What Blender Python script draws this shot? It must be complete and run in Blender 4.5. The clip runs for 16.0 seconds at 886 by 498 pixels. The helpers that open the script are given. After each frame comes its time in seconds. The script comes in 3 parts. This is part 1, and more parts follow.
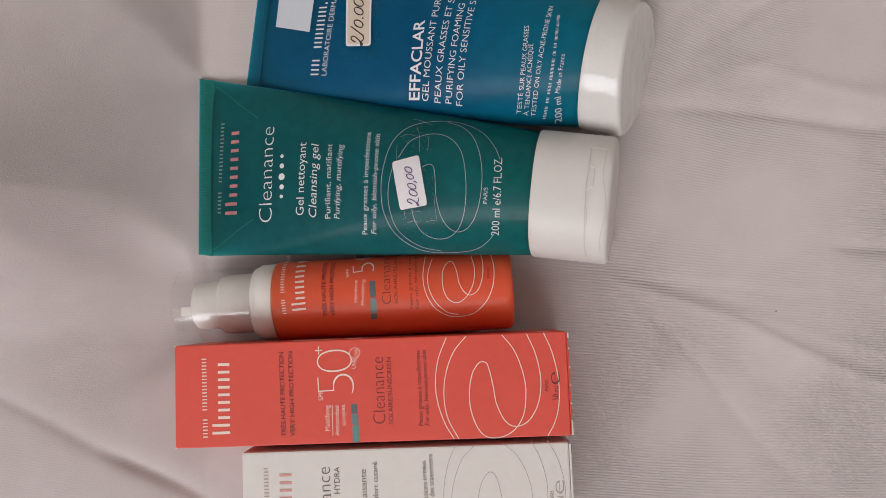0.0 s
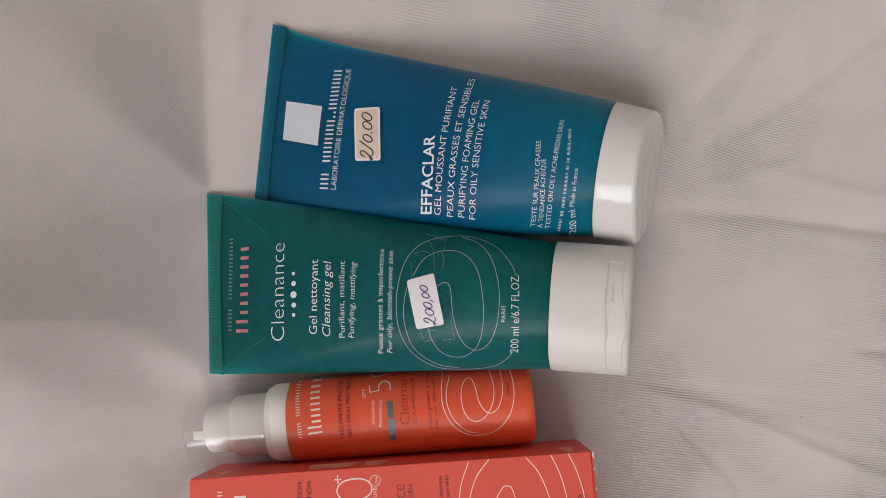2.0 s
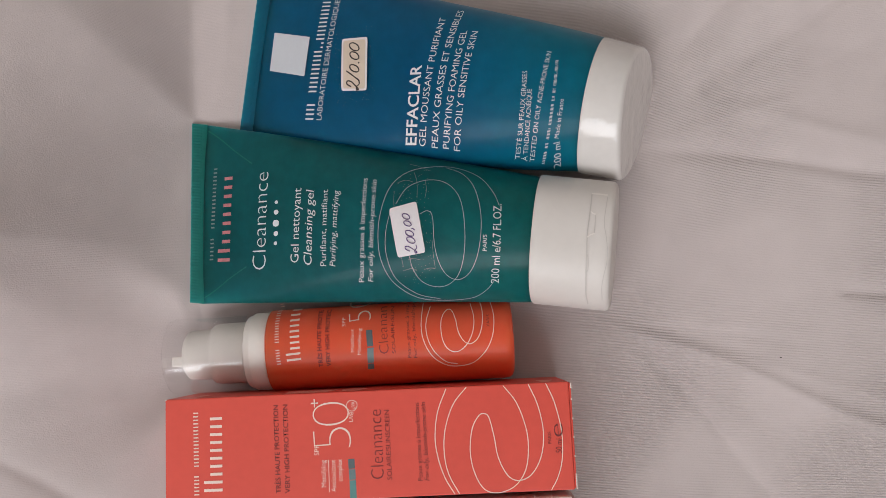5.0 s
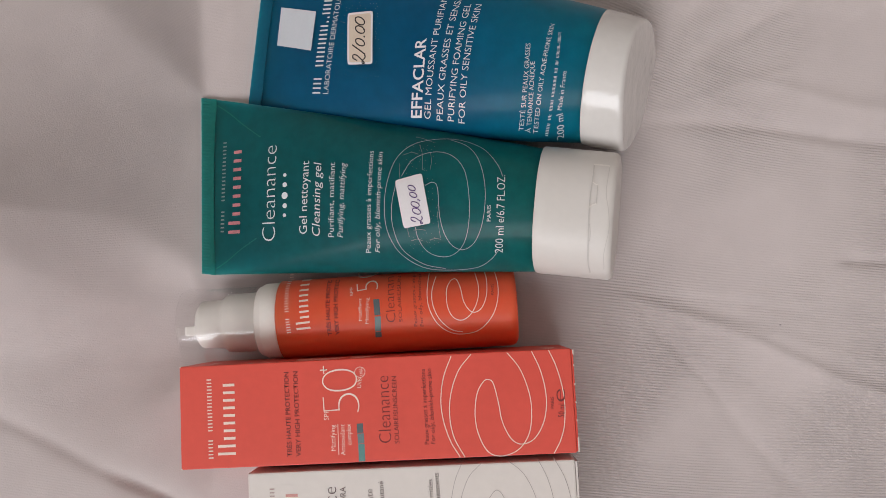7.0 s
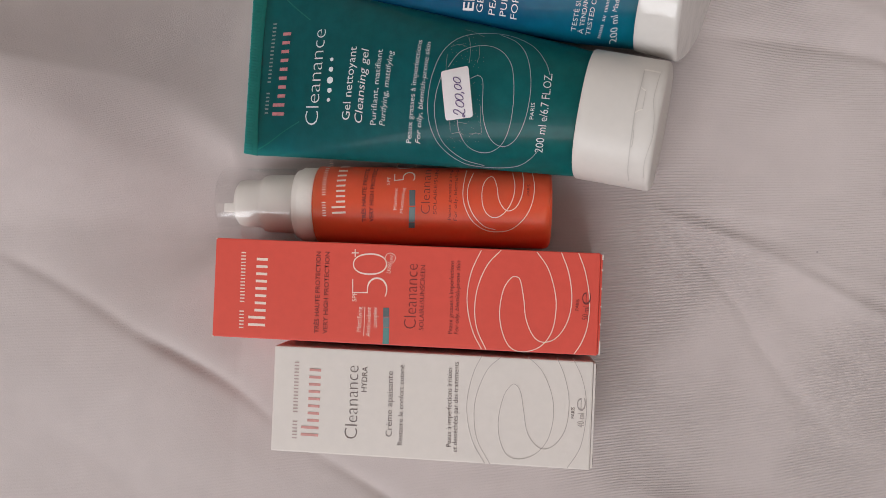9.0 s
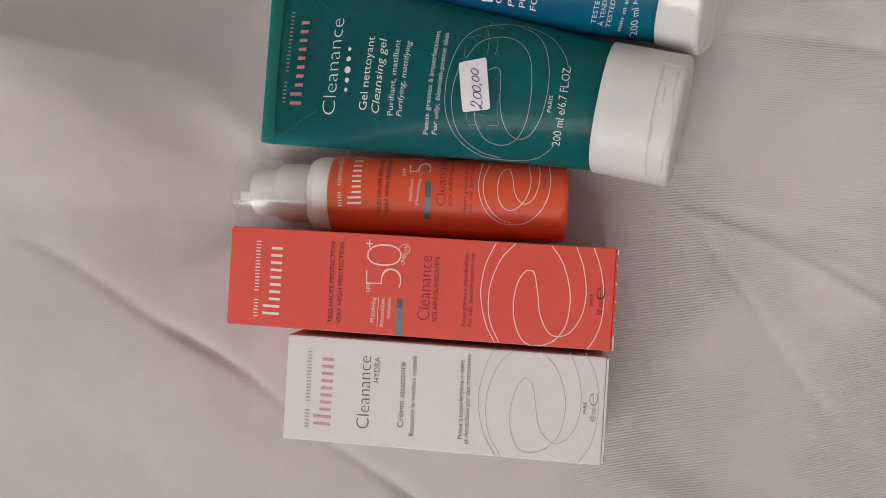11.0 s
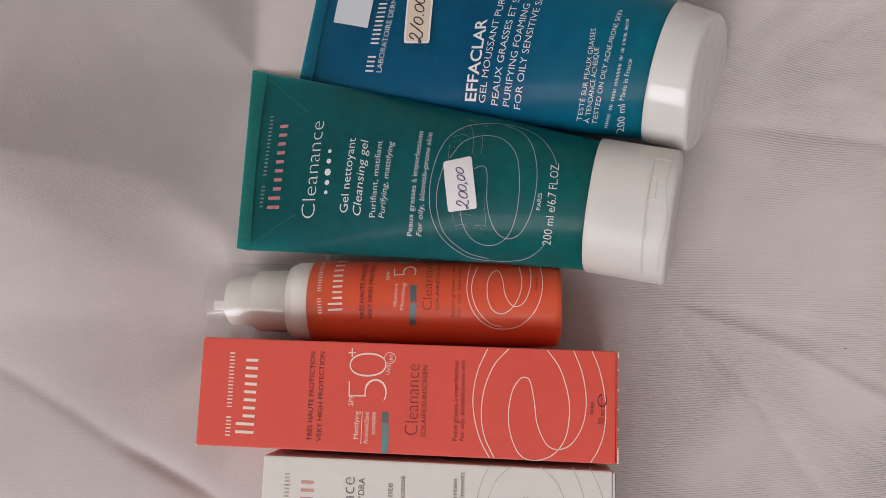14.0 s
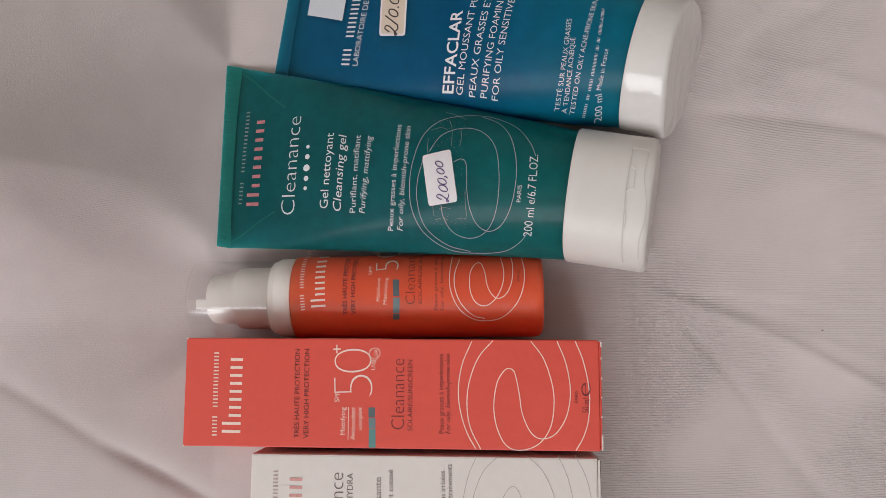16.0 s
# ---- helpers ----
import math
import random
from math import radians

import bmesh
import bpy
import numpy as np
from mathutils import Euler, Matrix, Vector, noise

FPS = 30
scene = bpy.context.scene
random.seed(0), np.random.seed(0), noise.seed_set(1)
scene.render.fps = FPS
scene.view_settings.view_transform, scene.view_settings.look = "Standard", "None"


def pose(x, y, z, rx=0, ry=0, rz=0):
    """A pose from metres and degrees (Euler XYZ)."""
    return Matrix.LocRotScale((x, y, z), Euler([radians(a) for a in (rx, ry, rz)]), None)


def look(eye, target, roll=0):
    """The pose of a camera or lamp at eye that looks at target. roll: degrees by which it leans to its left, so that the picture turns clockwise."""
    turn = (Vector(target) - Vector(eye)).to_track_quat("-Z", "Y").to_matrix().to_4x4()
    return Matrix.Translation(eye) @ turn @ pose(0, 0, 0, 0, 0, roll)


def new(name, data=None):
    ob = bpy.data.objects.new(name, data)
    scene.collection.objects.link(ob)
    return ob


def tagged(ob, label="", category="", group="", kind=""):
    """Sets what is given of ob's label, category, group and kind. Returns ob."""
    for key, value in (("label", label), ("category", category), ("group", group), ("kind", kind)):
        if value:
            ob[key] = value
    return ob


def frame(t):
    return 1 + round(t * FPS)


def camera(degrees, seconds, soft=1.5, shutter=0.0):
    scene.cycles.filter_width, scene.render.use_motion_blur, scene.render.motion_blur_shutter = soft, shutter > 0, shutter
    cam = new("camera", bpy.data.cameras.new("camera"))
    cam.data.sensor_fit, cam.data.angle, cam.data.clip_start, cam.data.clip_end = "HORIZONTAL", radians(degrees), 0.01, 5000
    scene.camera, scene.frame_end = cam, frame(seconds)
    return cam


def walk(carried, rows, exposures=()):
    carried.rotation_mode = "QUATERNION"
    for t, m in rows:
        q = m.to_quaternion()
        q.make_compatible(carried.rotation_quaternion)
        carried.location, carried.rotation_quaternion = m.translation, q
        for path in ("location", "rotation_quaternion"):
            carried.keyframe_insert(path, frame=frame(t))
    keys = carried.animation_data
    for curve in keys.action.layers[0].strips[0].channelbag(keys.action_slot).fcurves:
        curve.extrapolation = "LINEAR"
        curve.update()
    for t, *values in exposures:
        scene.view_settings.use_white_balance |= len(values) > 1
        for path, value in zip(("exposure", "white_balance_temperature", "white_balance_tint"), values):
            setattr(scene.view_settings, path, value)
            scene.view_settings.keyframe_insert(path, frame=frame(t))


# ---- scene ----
cam = camera(59.49, 16.0, soft=0.6)
# seconds, eye, turn about x, y and z
PATH = [
    (0, 0.03810, 0.00882, 0.32308, 4.556, 2.081, -2.222),
    (0.5, 0.03507, 0.01044, 0.31615, 6.837, 2.222, -2.755),
    (1, 0.03515, 0.01769, 0.31914, 7.632, 2.343, -3.232),
    (1.5, 0.03375, 0.03069, 0.32712, 8.098, 2.044, -3.787),
    (2, 0.03053, 0.04029, 0.32188, 7.159, 1.659, -4.132),
    (2.5, 0.03079, 0.02666, 0.32053, 7.882, 1.512, -4.309),
    (3, 0.03222, 0.02142, 0.31513, 7.605, 1.508, -4.274),
    (3.5, 0.03269, 0.02077, 0.31915, 7.648, 1.395, -3.896),
    (4, 0.03449, 0.01508, 0.31634, 7.464, 1.290, -2.925),
    (6.5, 0.03443, 0.01942, 0.32272, 5.411, 1.340, -2.586),
    (7, 0.03627, 0.01368, 0.32372, 4.915, 2.011, -2.826),
    (7.5, 0.03395, 0.01550, 0.32101, 3.811, 2.332, -2.956),
    (8, 0.03662, 0.01067, 0.32626, 3.276, 3.098, -1.922),
    (8.5, 0.03549, 0.00565, 0.32867, 2.994, 3.912, 0.298),
    (9, 0.03738, -0.00243, 0.32427, 0.517, 4.595, 2.363),
    (11.5, 0.03832, -0.00082, 0.32319, -0.200, 5.913, 3.420),
    (12, 0.03598, -0.00056, 0.31611, -0.078, 5.760, 3.454),
    (12.5, 0.03076, -0.00094, 0.30919, 3.183, 5.338, 2.868),
    (13, 0.03102, -0.01801, 0.29876, 7.455, 4.844, 2.353),
    (13.5, 0.03269, -0.01319, 0.29993, 7.956, 4.849, 2.166),
    (14, 0.03394, -0.00279, 0.30728, 7.834, 4.415, 2.009),
    (14.5, 0.03355, 0.00128, 0.31129, 7.583, 3.862, 1.730),
    (15, 0.03089, 0.01162, 0.31280, 6.916, 3.471, 1.040),
    (15.5, 0.03238, 0.01428, 0.31403, 6.125, 3.435, 0.422),
    (16, 0.03331, 0.00196, 0.30850, 6.260, 3.127, 0.313),
]
EXPOSURES = [(0.0, 0.0), (3.0, 0.02), (8.0, 0.0), (9.0, -0.05), (12.5, -0.08), (13.5, -0.03), (16.0, -0.02)]
walk(cam, [(t, pose(x, y, z, rx, ry, rz)) for t, x, y, z, rx, ry, rz in PATH], EXPOSURES)


# ---- light: a bedroom lit by one large window ----
world = bpy.data.worlds.new("sky")
scene.world = world
world.use_nodes = True
wn = world.node_tree.nodes
sky = wn.new("ShaderNodeTexSky")
sky.sky_type, sky.sun_disc = "NISHITA", False
sky.sun_elevation, sky.sun_rotation = radians(38), radians(200)
wn["Background"].inputs["Strength"].default_value = 0.12
world.node_tree.links.new(sky.outputs["Color"], wn["Background"].inputs["Color"])

window_light = new("window_light", bpy.data.lights.new("window_light", "AREA"))
window_light.data.shape, window_light.data.size, window_light.data.size_y = "RECTANGLE", 1.86, 1.26
window_light.data.energy = 36
window_light.data.color = (0.965, 0.975, 1.0)
window_light.matrix_world = look((-0.5, -1.13, 1.55), (-0.5, 0.0, 1.55))


# ---- materials ----
def node(tree, kind, **values):
    n = tree.nodes.new(kind)
    for key, value in values.items():
        n.inputs[key.replace("_", " ")].default_value = value
    return n


def surface(name, color, rough=0.5, vary=0.12, scale=60.0, bump=0.0, bump_scale=400.0, metal=0.0, coat=0.0, mottled=0.0, sheen=0.0, specular=0.5, deep=0.0, along=None):
    """A surface with two scales of colour change, uneven gloss and fine relief."""
    mat = bpy.data.materials.new(name)
    mat.use_nodes = True
    tree = mat.node_tree
    bsdf = tree.nodes["Principled BSDF"]
    bsdf.inputs["Metallic"].default_value = metal
    bsdf.inputs["Coat Weight"].default_value = coat
    bsdf.inputs["Coat Roughness"].default_value = 0.12
    bsdf.inputs["Sheen Weight"].default_value = sheen
    bsdf.inputs["Specular IOR Level"].default_value = specular
    bsdf.inputs["Subsurface Weight"].default_value = deep
    bsdf.inputs["Subsurface Scale"].default_value = 0.03
    bsdf.inputs["Subsurface Radius"].default_value = (1.0, 0.35, 0.25) if color[0] > color[1] else (0.3, 0.8, 1.0)
    coords = tree.nodes.new("ShaderNodeTexCoord")
    fine = node(tree, "ShaderNodeTexNoise", Scale=scale * 9, Detail=4.0)
    broad = node(tree, "ShaderNodeTexNoise", Scale=scale, Detail=3.0)
    for n in (fine, broad):
        tree.links.new(coords.outputs["Object"], n.inputs["Vector"])
    add = tree.nodes.new("ShaderNodeMath")
    add.operation = "ADD"
    tree.links.new(fine.outputs["Fac"], add.inputs[0])
    tree.links.new(broad.outputs["Fac"], add.inputs[1])
    ramp = node(tree, "ShaderNodeMapRange", From_Min=0.6, From_Max=1.4, To_Min=1 - vary, To_Max=1 + vary * 0.6)
    tree.links.new(add.outputs[0], ramp.inputs["Value"])
    mix = tree.nodes.new("ShaderNodeVectorMath")
    mix.operation = "SCALE"
    mix.inputs[0].default_value = color
    tree.links.new(ramp.outputs[0], mix.inputs["Scale"])
    tree.links.new(mix.outputs[0], bsdf.inputs["Base Color"])
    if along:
        # towards the cap a brighter colour stands in for light through the filling
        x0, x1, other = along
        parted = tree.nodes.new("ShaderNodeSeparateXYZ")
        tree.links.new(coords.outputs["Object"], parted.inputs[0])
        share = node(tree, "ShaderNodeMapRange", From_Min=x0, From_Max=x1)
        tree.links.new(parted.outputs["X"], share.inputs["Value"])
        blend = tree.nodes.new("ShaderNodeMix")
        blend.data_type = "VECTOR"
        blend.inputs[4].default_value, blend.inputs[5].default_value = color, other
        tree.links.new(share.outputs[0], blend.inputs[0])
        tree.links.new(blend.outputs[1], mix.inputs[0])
    gloss = node(tree, "ShaderNodeMapRange", From_Min=0.3, From_Max=0.7, To_Min=rough * 0.85, To_Max=min(1, rough * 1.15))
    tree.links.new(broad.outputs["Fac"], gloss.inputs["Value"])
    tree.links.new(gloss.outputs[0], bsdf.inputs["Roughness"])
    if bump:
        relief = node(tree, "ShaderNodeTexNoise", Scale=bump_scale, Detail=3.0)
        tree.links.new(coords.outputs["Object"], relief.inputs["Vector"])
        b = node(tree, "ShaderNodeBump", Strength=bump, Distance=0.0004)
        tree.links.new(relief.outputs["Fac"], b.inputs["Height"])
        tree.links.new(b.outputs["Normal"], bsdf.inputs["Normal"])
    return mat


def woven_cotton():
    """Off-white sateen with fine ribs about 1 mm apart that fade in and out."""
    mat = surface("woven_cotton", (0.56, 0.488, 0.474), 0.72, 0.07, 9.0, sheen=0.15, specular=0.3)
    tree = mat.node_tree
    bsdf = tree.nodes["Principled BSDF"]
    coords = tree.nodes.new("ShaderNodeTexCoord")
    wob = node(tree, "ShaderNodeTexNoise", Scale=14.0, Detail=2.0)
    tree.links.new(coords.outputs["Object"], wob.inputs["Vector"])
    shift = tree.nodes.new("ShaderNodeVectorMath")
    shift.operation = "MULTIPLY_ADD"
    shift.inputs[1].default_value = (0.0013, 0.0013, 0.0)
    tree.links.new(wob.outputs["Color"], shift.inputs[0])
    tree.links.new(coords.outputs["Object"], shift.inputs[2])
    ribs = tree.nodes.new("ShaderNodeTexWave")
    ribs.wave_type, ribs.bands_direction = "BANDS", "Y"
    for key, value in (("Scale", 500.0), ("Distortion", 0.5), ("Detail", 2.0), ("Detail Scale", 3.0)):
        ribs.inputs[key].default_value = value
    tree.links.new(shift.outputs[0], ribs.inputs["Vector"])
    threads = node(tree, "ShaderNodeTexNoise", Scale=1800.0, Detail=2.0)
    tree.links.new(coords.outputs["Object"], threads.inputs["Vector"])
    patches = node(tree, "ShaderNodeTexNoise", Scale=15.0, Detail=2.0)
    tree.links.new(coords.outputs["Object"], patches.inputs["Vector"])
    fade = node(tree, "ShaderNodeMapRange", From_Min=0.40, From_Max=0.62, To_Min=0.1, To_Max=1.0)
    tree.links.new(patches.outputs["Fac"], fade.inputs["Value"])
    both = tree.nodes.new("ShaderNodeMath")
    both.operation = "MULTIPLY"
    # the ribs are made stronger towards the right
    parted = tree.nodes.new("ShaderNodeSeparateXYZ")
    tree.links.new(coords.outputs["Object"], parted.inputs[0])
    rib_rise = node(tree, "ShaderNodeMapRange", From_Min=-0.06, From_Max=0.10, To_Min=0.12, To_Max=1.0)
    tree.links.new(parted.outputs["X"], rib_rise.inputs["Value"])
    shown = tree.nodes.new("ShaderNodeMath")
    shown.operation = "MULTIPLY"
    tree.links.new(rib_rise.outputs[0], shown.inputs[0])
    tree.links.new(fade.outputs[0], shown.inputs[1])
    tree.links.new(ribs.outputs["Fac"], both.inputs[0])
    tree.links.new(shown.outputs[0], both.inputs[1])
    total = tree.nodes.new("ShaderNodeMath")
    total.operation = "MULTIPLY_ADD"
    total.inputs[1].default_value = 0.5
    tree.links.new(threads.outputs["Fac"], total.inputs[0])
    tree.links.new(both.outputs[0], total.inputs[2])
    # the shade between the ribs is put into the base colour
    rib_shade = node(tree, "ShaderNodeMapRange", From_Min=0.0, From_Max=1.0, To_Min=1.03, To_Max=0.925)
    tree.links.new(both.outputs[0], rib_shade.inputs["Value"])
    paint = bsdf.inputs["Base Color"].links[0].from_socket
    shaded_weave = tree.nodes.new("ShaderNodeVectorMath")
    shaded_weave.operation = "SCALE"
    tree.links.new(paint, shaded_weave.inputs[0])
    tree.links.new(rib_shade.outputs[0], shaded_weave.inputs["Scale"])
    tree.links.new(shaded_weave.outputs[0], bsdf.inputs["Base Color"])
    b = node(tree, "ShaderNodeBump", Strength=0.8, Distance=0.0002)
    tree.links.new(total.outputs[0], b.inputs["Height"])
    tree.links.new(b.outputs["Normal"], bsdf.inputs["Normal"])
    return mat


def clear_plastic(name, least, most, rough):
    """Thin clear plastic: it lets light straight through and shines at grazing angles."""
    mat = bpy.data.materials.new(name)
    mat.use_nodes = True
    tree = mat.node_tree
    tree.nodes.remove(tree.nodes["Principled BSDF"])
    clear = node(tree, "ShaderNodeBsdfTransparent", Color=(0.985, 0.985, 0.985, 1))
    shine = node(tree, "ShaderNodeBsdfGlossy", Color=(1, 1, 1, 1), Roughness=rough)
    facing = node(tree, "ShaderNodeLayerWeight", Blend=0.25)
    edge = node(tree, "ShaderNodeMapRange", From_Min=0.2, From_Max=1.0, To_Min=least, To_Max=most)
    tree.links.new(facing.outputs["Facing"], edge.inputs["Value"])
    mix = tree.nodes.new("ShaderNodeMixShader")
    tree.links.new(edge.outputs[0], mix.inputs[0])
    tree.links.new(clear.outputs[0], mix.inputs[1])
    tree.links.new(shine.outputs[0], mix.inputs[2])
    tree.links.new(mix.outputs[0], tree.nodes["Material Output"].inputs["Surface"])
    return mat


cotton = woven_cotton()
wall_paint = surface("wall_paint", (0.78, 0.74, 0.70), 0.85, 0.05, 2.0, 0.2, 120.0)
floor_wood = surface("floor_wood", (0.28, 0.19, 0.12), 0.5, 0.3, 3.0)
bed_fabric = surface("bed_fabric", (0.35, 0.31, 0.29), 0.9, 0.15, 20.0, 0.3, 600.0)
coral_card = surface("coral_card", (0.74, 0.092, 0.064), 0.45, 0.06, 30.0, 0.06, 900.0, specular=0.32)
white_card = surface("white_card", (0.74, 0.675, 0.63), 0.5, 0.04, 30.0, 0.06, 900.0)
raw_card = surface("raw_card", (0.80, 0.70, 0.64), 0.9, 0.12, 300.0, 0.3, 2000.0)
gap_shade_and_lint = surface("gap_shade_and_lint", (0.05, 0.035, 0.035), 0.9)
orange_plastic = surface("orange_plastic", (0.86, 0.115, 0.052), 0.36, 0.05, 30.0, 0.03, 500.0, specular=0.22, deep=0.7)
# both tubes brighten towards the cap, light through the plastic put into the colour
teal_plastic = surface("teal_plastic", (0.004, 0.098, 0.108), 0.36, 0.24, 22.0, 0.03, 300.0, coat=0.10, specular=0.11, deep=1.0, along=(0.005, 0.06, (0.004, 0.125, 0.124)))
blue_plastic = surface("blue_plastic", (0.002, 0.088, 0.186), 0.34, 0.18, 18.0, 0.03, 300.0, coat=0.06, specular=0.10, deep=1.0, along=(0.025, 0.085, (0.002, 0.150, 0.222)))
teal_seal = surface("teal_seal", (0.007, 0.150, 0.130), 0.4, 0.15, 60.0, specular=0.2, deep=0.5)
blue_seal = surface("blue_seal", (0.003, 0.098, 0.180), 0.36, 0.12, 60.0, specular=0.2, deep=0.5)
matt_white = surface("matt_white_plastic", (0.72, 0.675, 0.635), 0.45, 0.03, 40.0, 0.04, 700.0)
gloss_white = surface("gloss_white_plastic", (0.70, 0.665, 0.635), 0.12, 0.03, 40.0, 0.9, 140.0, coat=0.3)
pump_white = surface("pump_white_plastic", (0.83, 0.78, 0.73), 0.6, 0.03, 60.0)
clear_cover = clear_plastic("clear_plastic", 0.08, 0.42, 0.18)
cap_seam_shade = surface("cap_seam_shade", (0.61, 0.57, 0.535), 0.5, 0.05, 200.0)
tape_film = clear_plastic("tape_film", 0.003, 0.02, 0.3)
print_cream = surface("print_cream", (0.90, 0.70, 0.61), 0.5, 0.05, 200.0)
print_faint = surface("print_faint", (0.82, 0.36, 0.29), 0.5, 0.15, 200.0)
print_maroon = surface("print_maroon", (0.20, 0.024, 0.022), 0.5, 0.15, 200.0)
print_teal = surface("print_teal", (0.10, 0.26, 0.25), 0.5, 0.1, 200.0)
print_grey_teal = surface("print_grey_teal", (0.15, 0.22, 0.23), 0.5, 0.1, 200.0)
print_slate = surface("print_slate", (0.10, 0.13, 0.14), 0.5, 0.1, 200.0)
print_rose = surface("print_rose", (0.70, 0.33, 0.30), 0.5, 0.18, 90.0)
print_rose_grey = surface("print_rose_grey", (0.50, 0.37, 0.35), 0.5, 0.15, 200.0)
print_grey = surface("print_grey", (0.16, 0.115, 0.11), 0.5, 0.15, 200.0)
print_light_grey = surface("print_light_grey", (0.42, 0.36, 0.34), 0.5, 0.1, 200.0)
print_white = surface("print_white", (0.70, 0.73, 0.75), 0.5, 0.06, 200.0)
print_dusty = surface("print_dusty", (0.22, 0.26, 0.27), 0.4, 0.2, 200.0)
print_pink = surface("print_pink", (0.62, 0.24, 0.26), 0.35, 0.25, 90.0, metal=0.3)
print_lilac = surface("print_lilac", (0.40, 0.40, 0.46), 0.4, 0.2, 90.0)
print_pale = surface("print_pale", (0.60, 0.62, 0.66), 0.45, 0.04, 90.0)
sticker_white = surface("sticker_white", (0.76, 0.72, 0.73), 0.55, 0.04, 120.0)
sticker_beige = surface("sticker_beige", (0.68, 0.56, 0.45), 0.6, 0.05, 120.0)
ink_violet = surface("ink_violet", (0.085, 0.035, 0.16), 0.5, 0.2, 300.0)
ink_black = surface("ink_black", (0.03, 0.022, 0.022), 0.5, 0.2, 300.0)


# ---- helpers for building ----
def part(name, bm, material, parent=None, label="", smooth=False):
    """Links a bmesh as one mesh object, in world places, under a thing or a part."""
    mesh = bpy.data.meshes.new(name)
    bm.normal_update()
    bm.to_mesh(mesh)
    bm.free()
    mesh.materials.append(material)
    if smooth:
        mesh.shade_smooth()
    ob = new(name, mesh)
    if parent:
        ob.parent = parent
        if not parent.parent:
            ob.matrix_parent_inverse = parent.matrix_basis.inverted()
    return tagged(ob, label)


def thing(name, x, y, z, label, category, group=""):
    ob = new(name)
    ob.empty_display_size = 0.02
    ob.location = (x, y, z)
    ob.matrix_basis = pose(x, y, z)
    return tagged(ob, label, category, group)


def block(x0, y0, z0, x1, y1, z1, bevel=0.0, segments=2):
    bm = bmesh.new()
    bmesh.ops.create_cube(bm, size=1)
    bmesh.ops.transform(bm, matrix=Matrix.Translation(((x0 + x1) / 2, (y0 + y1) / 2, (z0 + z1) / 2)) @ Matrix.Diagonal((x1 - x0, y1 - y0, z1 - z0, 1)), verts=bm.verts)
    if bevel:
        bmesh.ops.bevel(bm, geom=bm.edges[:], offset=bevel, segments=segments, profile=0.6, affect="EDGES")
    return bm


def rings(sections, close_start=True, close_end=True):
    """A skin over a row of closed sections of equal length."""
    bm = bmesh.new()
    made = [[bm.verts.new(p) for p in s] for s in sections]
    n = len(made[0])
    for a, b in zip(made, made[1:]):
        for i in range(n):
            bm.faces.new((a[i], a[(i + 1) % n], b[(i + 1) % n], b[i]))
    if close_start:
        bm.faces.new(list(reversed(made[0])))
    if close_end:
        bm.faces.new(made[-1])
    bmesh.ops.recalc_face_normals(bm, faces=bm.faces)
    return bm


# ---- printing on surfaces: each thing has a function that gives its upper side's height ----
TOPS = {}
LIFT = 0.00016


def on_top(owner, x, y, lift=LIFT):
    top, e = TOPS[owner.name], 0.0003
    z = top(x, y)
    sx, sy = (top(x + e, y) - top(x - e, y)) / (2 * e), (top(x, y + e) - top(x, y - e)) / (2 * e)
    size = math.sqrt(1 + sx * sx + sy * sy)
    return (x - sx / size * lift, y - sy / size * lift, z + lift / size)


def words(owner, text, x0, y0, x1, y1, cap, material, bold=0.0, slant=0.0, bow=0.0):
    """A printed line of text whose baseline runs from (x0, y0) to (x1, y1), with capitals of that height."""
    data = bpy.data.curves.new("line", "FONT")
    data.body, data.size, data.shear = text, 1.0, slant
    data.offset = bold - 0.005
    data.resolution_u = 6 if len(text) < 3 else 3
    ob = bpy.data.objects.new("line", data)
    scene.collection.objects.link(ob)
    mesh = bpy.data.meshes.new_from_object(ob.evaluated_get(bpy.context.evaluated_depsgraph_get()))
    bpy.data.objects.remove(ob)
    xs = [v.co.x for v in mesh.vertices]
    lo, wide = min(xs), max(xs) - min(xs)
    d = Vector((x1 - x0, y1 - y0))
    run = d.length
    d.normalize()
    n = Vector((-d.y, d.x))
    high = cap / 0.69
    for v in mesh.vertices:
        t = (v.co.x - lo) / wide
        p = Vector((x0, y0)) + d * (t * run) + n * (v.co.y * high + 4 * bow * t * (1 - t))
        v.co = on_top(owner, p.x, p.y)
    bm = bmesh.new()
    bm.from_mesh(mesh)
    bpy.data.meshes.remove(mesh)
    return part("printed_text", bm, material, owner)


def mark_bars(owner, heights, x0, y0, x1, y1, cap, material, fill=0.36):
    """A trade mark as a row of plain bars: one number for each bar's height, 0 for a gap."""
    start, end = Vector((x0, y0)), Vector((x1, y1))
    d = (end - start).normalized()
    n = Vector((-d.y, d.x))
    pitch = (end - start).length / (2 * len(heights))
    bm = bmesh.new()
    for k in range(2 * len(heights)):
        high = heights[k // 2]
        if high:
            a, b, h = k * pitch, (k + fill) * pitch, cap * high
            bm.faces.new([bm.verts.new(on_top(owner, p.x, p.y)) for p in (start + d * a, start + d * b, start + d * b + n * h, start + d * a + n * h)])
    return part("printed_text", bm, material, owner)


